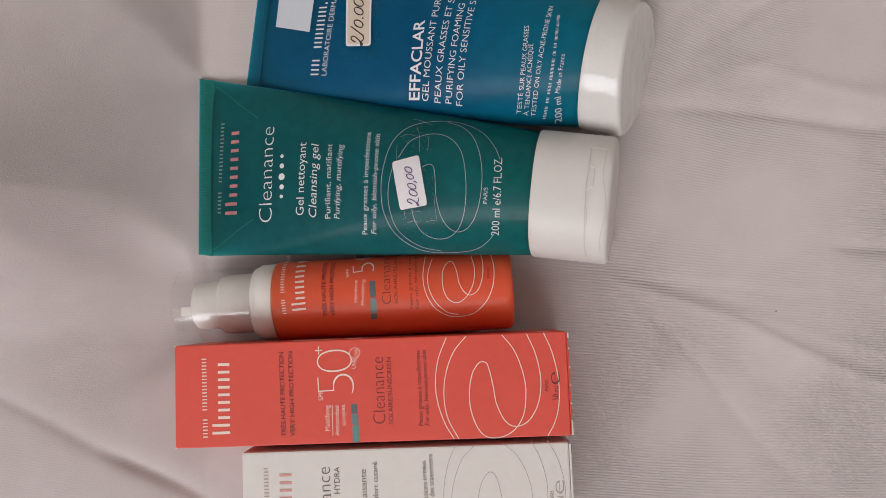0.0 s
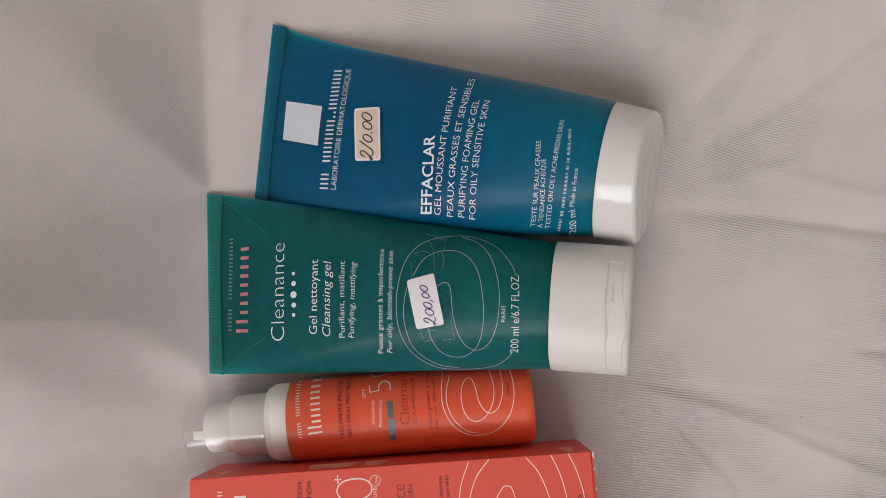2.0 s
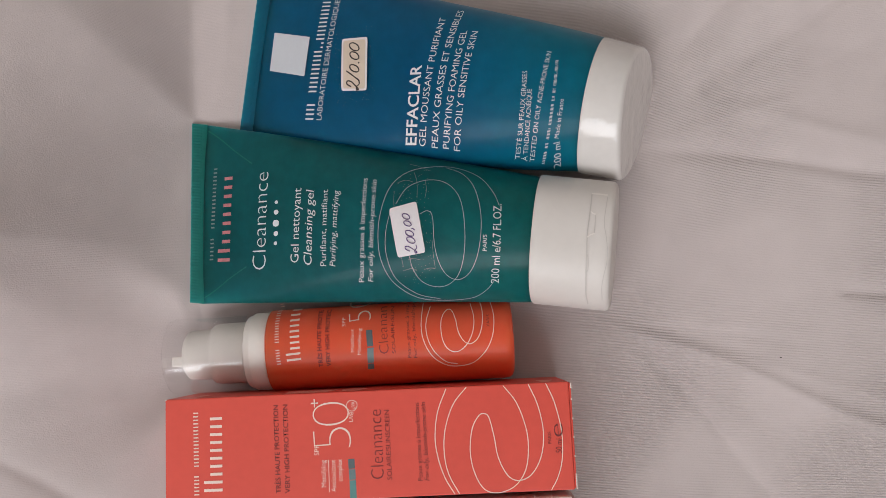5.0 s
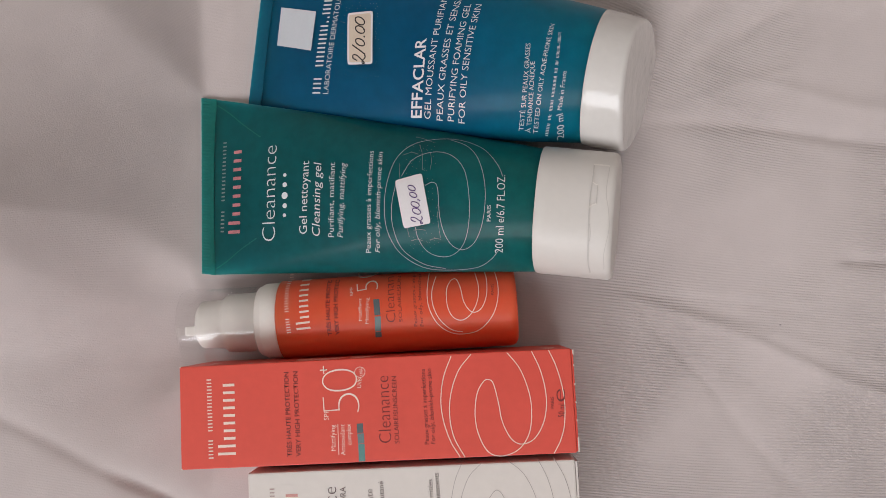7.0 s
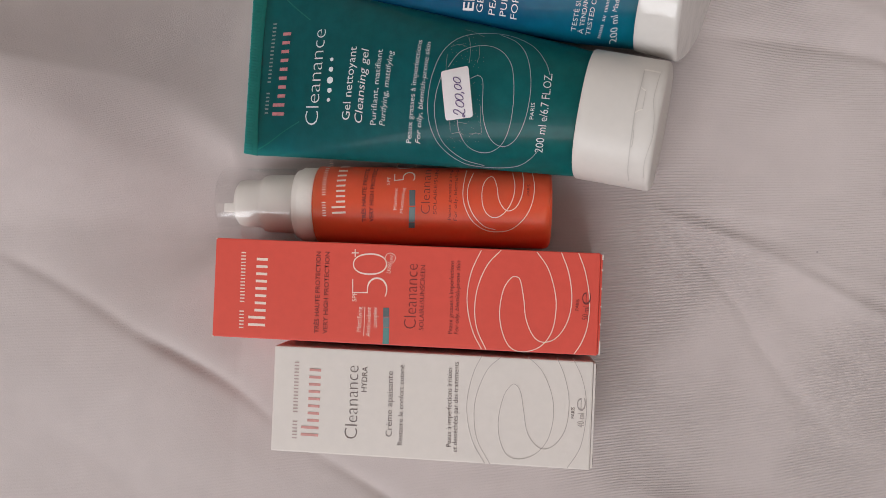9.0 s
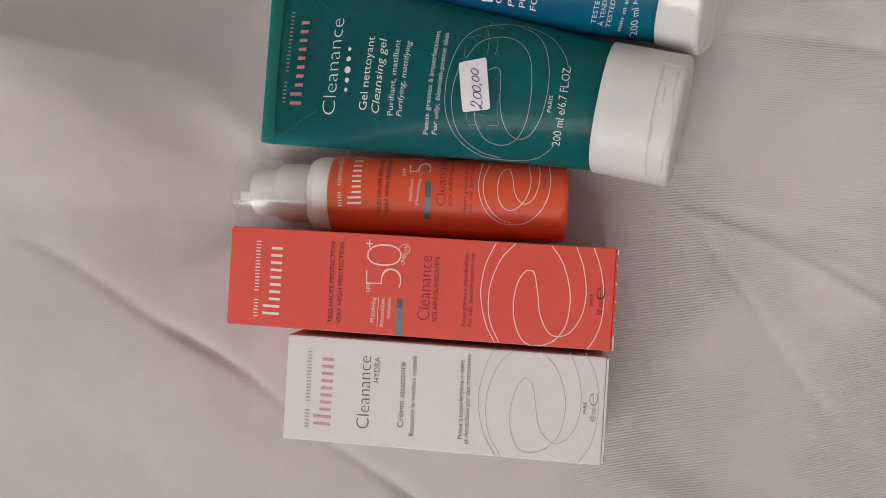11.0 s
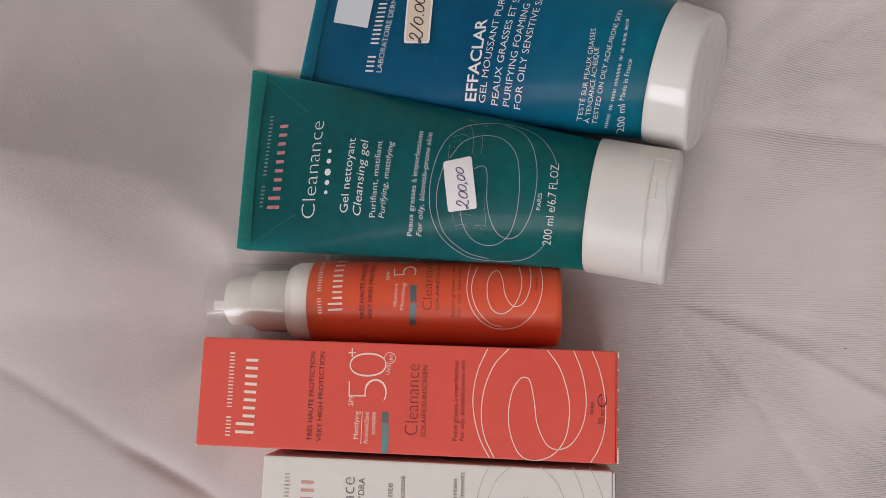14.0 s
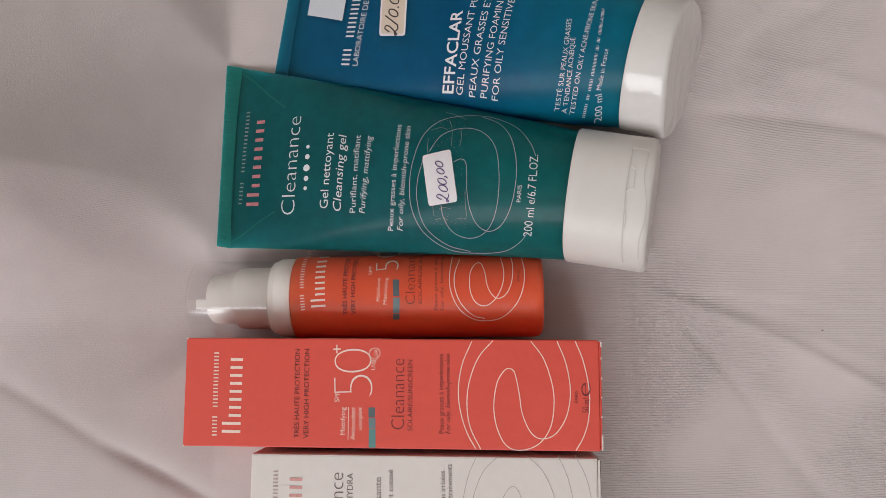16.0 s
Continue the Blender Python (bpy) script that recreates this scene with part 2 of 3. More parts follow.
def smooth_line(points, steps=6):
    pts = [Vector(p) for p in points]
    pts = [pts[0] * 2 - pts[1]] + pts + [pts[-1] * 2 - pts[-2]]
    out = []
    for a, b, c, d in zip(pts, pts[1:], pts[2:], pts[3:]):
        for k in range(steps):
            t = k / steps
            out.append(0.5 * (2 * b + (c - a) * t + (2 * a - 5 * b + 4 * c - d) * t * t + (3 * b - a - 3 * c + d) * t ** 3))
    return out + [pts[-2]]


def ribbon(owner, name, points, width, material, lift=LIFT):
    """A thin printed or drawn line through the points."""
    line = smooth_line(points)
    bm = bmesh.new()
    pairs = []
    for i, p in enumerate(line):
        d = (line[min(i + 1, len(line) - 1)] - line[max(i - 1, 0)]).normalized()
        n = Vector((-d.y, d.x)) * width / 2
        pairs.append([bm.verts.new(on_top(owner, q.x, q.y, lift)) for q in (p + n, p - n)])
    for (a, b), (c, d) in zip(pairs, pairs[1:]):
        bm.faces.new((b, d, c, a))
    return part(name, bm, material, owner)


def patch(owner, name, corners, material, lift=0.0001, label="", steps=14, round_by=0.035):
    """A four-cornered printed field or sticker with slightly rounded corners that follows the surface."""
    a, b, c, d = [Vector(p) for p in corners]
    bm = bmesh.new()
    grid = {}
    for i in range(steps + 1):
        for j in range(steps + 1):
            u, v = i / steps, j / steps
            cu, cv = abs(u - 0.5) * 2, abs(v - 0.5) * 2
            if "sticker" in name and cu > 0.99 and cv > 0.99:
                u, v = 0.5 + (u - 0.5) * (1 - round_by), 0.5 + (v - 0.5) * (1 - round_by)
            p = a * (1 - u) * (1 - v) + b * u * (1 - v) + c * u * v + d * (1 - u) * v
            k = lift + (0.0003 if "sticker" in name else 0) + (0.0001 if name == "sticker_face" else 0)
            grid[i, j] = bm.verts.new(on_top(owner, p.x, p.y, k))
    for i in range(steps):
        for j in range(steps):
            bm.faces.new((grid[i, j], grid[i + 1, j], grid[i + 1, j + 1], grid[i, j + 1]))
    bmesh.ops.recalc_face_normals(bm, faces=bm.faces)
    if bm.faces[:][0].normal.z < 0:
        bmesh.ops.reverse_faces(bm, faces=bm.faces)
    return part(name, bm, material, owner, label)


def dot(owner, name, x, y, r, material):
    bm = bmesh.new()
    bm.faces.new([bm.verts.new(on_top(owner, x + r * math.cos(k * math.pi / 8), y + r * math.sin(k * math.pi / 8))) for k in range(16)])
    return part(name, bm, material, owner)


def strokes(owner, lines, x0, y0, x1, y1, high, width, material, slant=0.1):
    """Handwriting: pen lines in a unit space, along the line from (x0, y0) to (x1, y1)."""
    start, d = Vector((x0, y0)), Vector((x1 - x0, y1 - y0))
    n = Vector((-d.y, d.x)).normalized() * high
    for line in lines:
        ribbon(owner, "pen_stroke", [tuple(start + d * (p + slant * (q - 0.4)) + n * q) for p, q in line], width, material, 0.00065)


def loop(cx, cy, rx, ry, lean=0.12):
    return [(cx + rx * math.cos(a) + lean * (ry * math.sin(a)) * 0.3, cy + ry * math.sin(a)) for a in [1.7 + k * 0.7 for k in range(10)]]


# ---- the room: plain walls, floor and ceiling, and a window opening ----
def setting(name, bm, material, label, category):
    return tagged(part(name, bm, material), label, category, kind="structure")


FLOOR, CEIL = -0.55, 2.4
setting("floor", block(-2.2, -1.1, FLOOR - 0.1, 2.2, 2.2, FLOOR), floor_wood, "brown wooden bedroom floor below the bed", "floor")
setting("ceiling", block(-2.2, -1.1, CEIL, 2.2, 2.2, CEIL + 0.1), wall_paint, "plain off-white painted ceiling", "ceiling")
setting("wall_north", block(-2.2, 2.2, FLOOR - 0.1, 2.2, 2.3, CEIL + 0.1), wall_paint, "plain off-white painted wall", "wall")
setting("wall_east", block(2.2, -1.1, FLOOR - 0.1, 2.3, 2.3, CEIL + 0.1), wall_paint, "plain off-white painted wall", "wall")
setting("wall_west", block(-2.3, -1.1, FLOOR - 0.1, -2.2, 2.3, CEIL + 0.1), wall_paint, "plain off-white painted wall", "wall")
south = bmesh.new()
for x0, z0, x1, z1 in ((-2.3, FLOOR - 0.1, -1.45, CEIL + 0.1), (0.45, FLOOR - 0.1, 2.3, CEIL + 0.1), (-1.45, FLOOR - 0.1, 0.45, 0.9), (-1.45, 2.2, 0.45, CEIL + 0.1)):
    piece = block(x0, -1.2, z0, x1, -1.1, z1)
    mesh = bpy.data.meshes.new("piece")
    piece.to_mesh(mesh)
    piece.free()
    south.from_mesh(mesh)
    bpy.data.meshes.remove(mesh)
setting("wall_south", south, wall_paint, "plain off-white painted wall with a window opening", "wall")

# ---- the bed and its sheet ----
bed = thing("bed", 0.1, 0.2, FLOOR, "upholstered bed with a thick mattress", "bed")
part("mattress", block(-0.68, -0.78, -0.27, 0.92, 1.2, -0.13, 0.05, 4), bed_fabric, bed, smooth=True)
part("bed_base", block(-0.66, -0.76, FLOOR, 0.9, 1.18, -0.27, 0.01), bed_fabric, bed)

# folds: start, end, half width, height, how far the crest leans to one side
FOLDS = [
    (0.090, 0.024, 0.205, -0.028, 0.0050, 0.0018, 0.6),
    (0.090, 0.022, 0.150, 0.004, 0.0040, -0.0010, 0.0),
    (0.108, 0.008, 0.166, -0.064, 0.0055, -0.0017, 0.3),
    (0.180, 0.028, 0.245, 0.020, 0.0022, -0.0024, 0.0),
    (0.112, 0.090, 0.205, 0.070, 0.0036, -0.0024, 0.0),
    (0.124, 0.110, 0.230, 0.070, 0.0070, 0.0013, 0.3),
    (0.118, 0.114, 0.150, 0.150, 0.0050, -0.0018, 0.0),
    (0.105, 0.050, 0.150, 0.056, 0.0100, 0.0008, 0.0),
    (-0.168, -0.009, -0.108, -0.044, 0.0060, -0.0015, -0.7),
    (-0.112, -0.042, -0.045, -0.085, 0.0050, -0.0038, -0.75),
    (-0.045, -0.085, 0.040, -0.139, 0.0050, -0.0040, -0.6),
    (-0.066, 0.116, -0.052, 0.200, 0.0080, 0.0030, 0.0),
    (0.125, 0.106, 0.208, 0.155, 0.0080, -0.0016, 0.0),
    (0.146, 0.145, 0.158, 0.185, 0.0060, -0.0016, 0.0),
    (-0.200, 0.050, -0.080, 0.022, 0.0220, 0.0022, 0.2),
    (-0.180, -0.080, -0.090, -0.120, 0.0200, -0.0020, 0.0),
    (0.075, -0.085, 0.170, -0.125, 0.0140, 0.0018, 0.3),
]
# fine wrinkles that fan out from the caps' corners and the flat end's corner
fan = random.Random(5)
for cx, cy, first, last, count in ((0.092, 0.022, -72, -4, 10), (0.112, 0.092, -20, 62, 9)):
    for k in range(count):
        a = radians(first + (last - first) * (k + fan.uniform(-0.3, 0.3)) / (count - 1))
        near, far = fan.uniform(0.004, 0.02), fan.uniform(0.05, 0.12)
        FOLDS.append((cx + near * math.cos(a), cy + near * math.sin(a), cx + far * math.cos(a), cy + far * math.sin(a), fan.uniform(0.0022, 0.004), fan.uniform(-0.0007, 0.0006), 0.3))


def ease(t):
    t = max(0.0, min(1.0, t))
    return t * t * (3 - 2 * t)


def sheet_height(x, y):
    z = 0.0
    for x0, y0, x1, y1, half, high, lean in FOLDS:
        dx, dy = x1 - x0, y1 - y0
        run = math.hypot(dx, dy)
        s = ((x - x0) * dx + (y - y0) * dy) / run
        v = (-(x - x0) * dy + (y - y0) * dx) / run
        v += 0.25 * half * math.sin(s * 60 + x0 * 90)
        if v * lean > 0:
            v *= 1 + 1.6 * abs(lean)
        ends = min(1.0, max(0.0, (s + half) / (3 * half))) * min(1.0, max(0.0, (run + 2 * half - s) / (4 * half)))
        if ends > 0 and abs(v) < 4 * half:
            z += high * ends * math.exp(-1.5 * math.sqrt((v / half) ** 2 + 0.06) + 0.37)
    z += 0.0016 * noise.noise((x * 14, y * 14, 0.3)) + 0.0005 * noise.noise((x * 55, y * 40, 2.0))
    # it is pressed flat under the things
    calm = 1.0
    for cx, cy, rx, ry in ((0.0, -0.02, 0.088, 0.036), (0.012, -0.06, 0.075, 0.036), (-0.01, 0.017, 0.085, 0.03), (0.01, 0.062, 0.1, 0.045), (0.03, 0.12, 0.095, 0.055)):
        q = math.hypot((x - cx) / rx, (y - cy) / ry)
        calm = min(calm, max(0.0, min(1.0, (q - 0.92) / 0.5)))
    wide = math.hypot(x, y - 0.03)
    # beyond the tubes' flat ends it rises to a low swell, whose far side falls away from the window
    left, right = ease((-0.072 - x) / 0.080), ease((x - 0.09) / 0.08)
    near = 1 - ease((wide - 0.32) / 0.35)
    swell = 0.030 * ease((y - 0.005) / 0.055) - 0.50 * 0.15 * math.tanh(max(0.0, y - 0.06) / 0.15)
    tilt = near * left * swell
    tilt += 0.60 * near * (0.45 * ease((y + 0.14) / 0.10) + 0.55 * ease(y / 0.05)) * 0.08 * math.tanh(max(0.0, -0.074 - x) / 0.08)
    tilt += 0.16 * near * right * (max(-0.2, min(0.3, y)) + 0.05) + 0.09 * near * right * max(0.0, min(0.2, x - 0.10))
    tilt += 0.10 * near * ease((x + 0.02) / 0.08) * max(0.0, min(0.15, y - 0.165 + 0.25 * x))
    # a ridge runs out from the teal tube's corner, with a hollow beside it
    r, turn = math.hypot(x + 0.072, y - 0.112), math.degrees(math.atan2(y - 0.112, x + 0.072)) % 360
    ridge = ease((turn - 88) / 52) if turn < 140 else 1 - 0.6 * ease((turn - 140) / 80) - 0.4 * ease((turn - 215) / 40)
    tilt += 0.38 * near * ridge * (0.15 * math.tanh(r / 0.15))
    # it sags under the bottle, most below the pump
    sag = (0.0050 + 0.0050 * ease((0.06 - x) / 0.14)) * ease((0.085 - x) / 0.03) * ease((x + 0.150) / 0.07)
    tilt += -sag * math.exp(-((y - 0.0165) / (0.019 + 0.6 * max(0.0, -0.08 - x))) ** 4)
    return tilt + z * calm - 0.0007 * (1 - calm) + 0.004 * max(0.0, min(1.0, (wide - 0.2) / 0.3)) * noise.noise((x * 5, y * 5, 4.0))


def axis(lo, hi, near_lo, near_hi, step, far):
    out, x = [], lo
    while x < hi:
        out.append(x)
        x += step if near_lo - step < x < near_hi else far
    return out + [hi]


def build_sheet():
    xs = axis(-0.7, 0.94, -0.22, 0.26, 0.0014, 0.03)
    ys = axis(-0.8, 1.22, -0.16, 0.24, 0.0014, 0.03)
    verts = [(x, y, sheet_height(x, y)) for y in ys for x in xs]
    n = len(xs)
    faces = [(j * n + i, j * n + i + 1, (j + 1) * n + i + 1, (j + 1) * n + i) for j in range(len(ys) - 1) for i in range(n - 1)]
    mesh = bpy.data.meshes.new("bed_sheet")
    mesh.from_pydata(verts, [], faces)
    mesh.materials.append(cotton)
    mesh.shade_smooth()
    return tagged(new("bed_sheet", mesh), "creased off-white cotton sheet spread over the bed", "bed sheet")


build_sheet()
lx, ly = 0.1574, 0.0041
bm = block(lx - 0.0003, ly - 0.0002, sheet_height(lx, ly) - 0.0002, lx + 0.0003, ly + 0.0001, sheet_height(lx, ly) + 0.0003, 0.0001)
tagged(part("lint", bm, gap_shade_and_lint), "tiny dark speck of lint lying on the sheet", "lint")


# ---- the products ----
def lathe(profile, ax, ay, az, turn, rise=0.0, sides=56, close_start=True, close_end=True):
    """A turned body along a nearly level axis that starts at (ax, ay, az)."""
    c, s = math.cos(turn), math.sin(turn)
    sections = []
    for x, r in profile:
        ring = []
        for k in range(sides):
            a = 2 * math.pi * k / sides
            y, z = r * math.cos(a), r * math.sin(a)
            ring.append((ax + x * c - y * s, ay + x * s + y * c, az + x * rise + z))
        sections.append(ring)
    return rings(sections, close_start, close_end)


class Tube:
    """A squeeze tube lying on its side: flat crimped end at a, oval shoulder at b."""

    def __init__(self, ax, ay, bx, by, seal_half, cap_half, cap_high, skew, dent=0.0, power=1.7, belly=0.0):
        self.a, self.run = Vector((ax, ay)), math.hypot(bx - ax, by - ay)
        self.d = Vector((bx - ax, by - ay)) / self.run
        self.n = Vector((-self.d.y, self.d.x))
        self.dent, self.belly = dent, belly
        self.seal_half, self.cap_half, self.cap_high, self.skew, self.power = seal_half, cap_half, cap_high, skew, power

    def half(self, s):
        w = self.seal_half + (self.cap_half - self.seal_half) * s
        h = 0.0006 + (self.cap_high - 0.0006) * (1 - (1 - s) ** self.power)
        return w, h

    def top(self, x, y):
        p = Vector((x, y)) - self.a
        seen, v = p.dot(self.d), p.dot(self.n)
        u = seen
        for _ in range(6):
            u = seen - self.skew * v * max(0.0, 1 - u / (0.7 * self.run)) ** 1.5
        s = min(max((u - 0.005) / (self.run - 0.005), 0), 1)
        w, h = self.half(s)
        if v > 0:
            w -= self.dent * math.sin(math.pi * s ** 0.6)
        else:
            w += self.belly * math.sin(math.pi * s ** 1.5)
        return 0.0006 + h * (1 + max(0.0, 1 - (v / w) ** 2) ** 0.6)

    def place(self, u, v, z):
        u += self.skew * v * max(0.0, 1 - u / (0.7 * self.run)) ** 1.5
        p = self.a + self.d * u + self.n * v
        return (p.x, p.y, z)

    def section(self, u, w, h, sides=72, lean=0.0, dent=0.0, belly=0.0, across=1.0, up=1.2):
        out = []
        for k in range(sides):
            t = 2 * math.pi * k / sides
            v, z = w * math.copysign(abs(math.cos(t)) ** across, math.cos(t)), h * math.copysign(abs(math.sin(t)) ** up, math.sin(t))
            if v > 0:
                v *= 1 - dent / w
            else:
                v *= 1 + belly / w
            out.append(self.place(u - lean * z, v, 0.0006 + h + z if h > 0.0007 else 0.0006 + h + z * 0.9))
        return out

    def body(self):
        out = []
        for k in range(41):
            s = (k / 40) ** 1.3
            w, h = self.half(s)
            out.append(self.section(0.005 + s * (self.run - 0.005), w, h, dent=self.dent * math.sin(math.pi * s ** 0.6), belly=self.belly * math.sin(math.pi * s ** 1.5)))
        out.append(self.section(self.run + 0.009, w - 0.002, h - 0.002))
        return rings(out)

    def crimp(self, length, ribs):
        """The flat welded end, with fine pressed ribs."""
        bm = bmesh.new()
        rows = []
        cols = 2 * int(self.seal_half / ribs)
        for u in (0.0, 0.0004, length * 0.62, length * 0.66, length):
            high = 0.00010 if 0 < u < length * 0.64 else 0.0
            row = []
            for k in range(cols + 1):
                v = (2 * k / cols - 1) * self.seal_half
                row.append((self.place(u, v, 0.0006), self.place(u, v, 0.0019 + (high if k % 2 else 0.0))))
            rows.append(row)
        made = [[(bm.verts.new(lo), bm.verts.new(hi)) for lo, hi in r] for r in rows]
        for r, q in zip(made, made[1:]):
            for i in range(len(r) - 1):
                bm.faces.new((r[i][1], q[i][1], q[i + 1][1], r[i + 1][1]))
                bm.faces.new((r[i][0], r[i + 1][0], q[i + 1][0], q[i][0]))
            for i in (0, len(r) - 1):
                bm.faces.new((r[i][0], q[i][0], q[i][1], r[i][1]))
        for r in (made[0], made[-1]):
            for i in range(len(r) - 1):
                bm.faces.new((r[i][0], r[i][1], r[i + 1][1], r[i + 1][0]))
        bmesh.ops.recalc_face_normals(bm, faces=bm.faces)
        return bm

    def cap(self, length, extra, lean, round_end, taper=0.0, start=0.0, cut=0.0, across=1.0, up=1.2):
        """A cap whose start leans; cut: how much more its end slants, most on one side."""
        profile = [(0.0, -0.0012), (0.0, -0.0002), (0.0003, 0.0)]
        profile += [(length * k / 6, 0.0) for k in range(1, 6)]
        profile += [(length - round_end + round_end * math.sin(a), -round_end * (1 - math.cos(a))) for a in (0, 0.4, 0.8, 1.15, 1.4, 1.57)]
        out = []
        for u, inset in profile:
            k = 1 - taper * u / length
            w, h = (self.cap_half + extra) * k + inset, (self.cap_high + extra) + inset
            ring = self.section(self.run + start + u, w, h, lean=lean, across=across, up=up)
            slanted = []
            for x, y, z in ring:
                v = (Vector((x, y)) - self.a).dot(self.n) / w
                back = -cut * (u / length) ** 2 * (1 + 0.6 * v) * (z - 0.0006 - h)
                slanted.append((x + self.d.x * back, y + self.d.y * back, z + (self.cap_high + extra - h)))
            out.append(slanted)
        return rings(out)


# a price of 200,00 and one of 210.00 in a quick hand
TWO = [(0.03, 0.62), (0.07, 0.95), (0.13, 0.92), (0.14, 0.65), (0.08, 0.3), (0.02, 0.05), (0.0, 0.2), (0.06, 0.2), (0.13, 0.0), (0.2, 0.02)]
TWO_HUNDRED = [TWO, loop(0.31, 0.36, 0.075, 0.34), loop(0.48, 0.36, 0.07, 0.34), [(0.6, 0.12), (0.61, 0.0), (0.58, -0.14)], loop(0.73, 0.36, 0.065, 0.3), loop(0.91, 0.38, 0.07, 0.3)]
TWO_HUNDRED_TEN = [TWO, [(0.2, 0.0), (0.27, 0.5), (0.34, 1.02)], loop(0.43, 0.4, 0.07, 0.36), [(0.56, 0.02), (0.57, 0.1), (0.575, 0.03)], loop(0.7, 0.42, 0.075, 0.36), loop(0.89, 0.45, 0.08, 0.38)]

# coral carton
H = 0.037
orange_box = thing("carton", 0.0, -0.01875, 0.0, "coral red cardboard carton with cream printing, lying on the sheet", "carton", "cosmetics in a row")
TOPS[orange_box.name] = lambda x, y: H
carton_body = part("carton_body", block(-0.0725, -0.0375, 0.0, 0.0722, 0.0, H, 0.00045, 2), coral_card, orange_box)
flap = part("end_flap", block(0.0723, -0.0371, 0.0008, 0.0731, -0.0005, H - 0.0007, 0.0003), coral_card, orange_box, "tucked-in coral end flap")
for y0, y1, z0 in ((-0.0022, -0.0004, 0.0345), (-0.0064, -0.0058, 0.0358), (-0.0132, -0.0126, 0.0358), (-0.0196, -0.0192, 0.0358), (-0.0262, -0.0257, 0.0358), (-0.0372, -0.0320, 0.0352)):
    part("worn_edge", block(0.0728, y0 - 0.0002, z0, 0.07335, y1, 0.0365, 0.00015, 1), raw_card, flap, "white worn card edge")
for y in (-0.0002, -0.0373):
    part("worn_corner", block(-0.07262, y - 0.0003, H - 0.0022, -0.0719, y + 0.0003, H + 0.0001, 0.0002, 1), raw_card, orange_box, "white rubbed carton corner")
for x0, x1 in ((-0.031, -0.0125), (-0.0105, -0.0015), (0.062, 0.068), (-0.064, -0.061)):
    for k in range(4):
        part("side_print", block(x0 + 0.0004 * k, -0.0002, 0.0225 + k * 0.0029, x1 - 0.0007 * k, 0.00012, 0.0243 + k * 0.0029), print_faint, orange_box, "unreadable pale lines of small print")
mark_bars(orange_box, [1, 1, 1, 0, 1, 1, 1, 1, 1, 1, 1, 1], -0.0604, -0.0338, -0.0606, -0.0042, 0.00176, print_cream)
mark_bars(orange_box, [1, 0.66, 0.66, 0.66, 0.66], -0.0521, -0.0328, -0.0520, -0.0052, 0.00657, print_cream)
words(orange_box, 'TRÈS HAUTE PROTECTION', -0.0314, -0.0343, -0.0318, -0.0037, 0.00173, print_maroon, 0.010)
words(orange_box, 'VERY HIGH PROTECTION', -0.0281, -0.0344, -0.0284, -0.0036, 0.00173, print_maroon, 0.010)
words(orange_box, 'SPF', -0.0175, -0.0218, -0.0174, -0.0184, 0.00172, print_cream)
words(orange_box, '5', -0.0053, -0.0199, -0.0056, -0.0122, 0.01480, print_cream, -0.03)
words(orange_box, '0', -0.0057, -0.0113, -0.0061, -0.0031, 0.01430, print_cream, -0.03)
words(orange_box, '+', -0.0167, -0.0050, -0.0168, -0.0020, 0.00386, print_cream)
words(orange_box, 'UVB', -0.0051, -0.0107, -0.0048, -0.0073, 0.00149, print_cream)
words(orange_box, 'UVA', -0.0042, -0.0062, -0.0043, -0.0036, 0.00128, print_cream)
words(orange_box, 'Mattifying', -0.0153, -0.0329, -0.0153, -0.0236, 0.00171, print_cream)
words(orange_box, 'Antioxidant', -0.0118, -0.0346, -0.0118, -0.0236, 0.00171, print_cream)
words(orange_box, 'complex', -0.0094, -0.0311, -0.0095, -0.0235, 0.00171, print_cream)
ribbon(orange_box, "underline", [(-0.0142, -0.0346), (-0.0142, -0.0293), (-0.0142, -0.0235)], 0.00022, print_cream)
ribbon(orange_box, "ring", [(-0.0034, -0.0049), (-0.0037, -0.0058), (-0.0043, -0.0066), (-0.0053, -0.0069), (-0.0062, -0.0066), (-0.0070, -0.0060), (-0.0073, -0.0050), (-0.0070, -0.0041), (-0.0064, -0.0034), (-0.0054, -0.0031), (-0.0045, -0.0033), (-0.0037, -0.0039), (-0.0034, -0.0049)], 0.0002, print_cream)
patch(orange_box, "bar", [(-0.0070, -0.0372), (-0.0046, -0.0372), (-0.0047, -0.0309), (-0.0070, -0.0310)], print_teal)
patch(orange_box, "bar", [(-0.0070, -0.0308), (-0.0047, -0.0307), (-0.0048, -0.0271), (-0.0072, -0.0272)], print_grey_teal)
patch(orange_box, "bar", [(-0.0072, -0.0270), (-0.0049, -0.0269), (-0.0050, -0.0235), (-0.0073, -0.0236)], print_slate)
words(orange_box, 'Cleanance', 0.0053, -0.0309, 0.0051, -0.0068, 0.00467, print_maroon, -0.012)
words(orange_box, 'SOLAIRE/SUNSCREEN', 0.0081, -0.0313, 0.0079, -0.0071, 0.00169, print_maroon)
words(orange_box, 'Peaux grasses à imperfections', 0.0189, -0.0321, 0.0186, -0.0050, 0.00168, print_maroon)
words(orange_box, 'For oily, blemish-prone skin', 0.0212, -0.0322, 0.0209, -0.0049, 0.00168, print_maroon, 0, 0.2)
words(orange_box, 'PARIS', 0.0649, -0.0213, 0.0650, -0.0172, 0.00123, print_maroon)
words(orange_box, '50 ml', 0.0684, -0.0247, 0.0688, -0.0199, 0.00225, print_maroon)
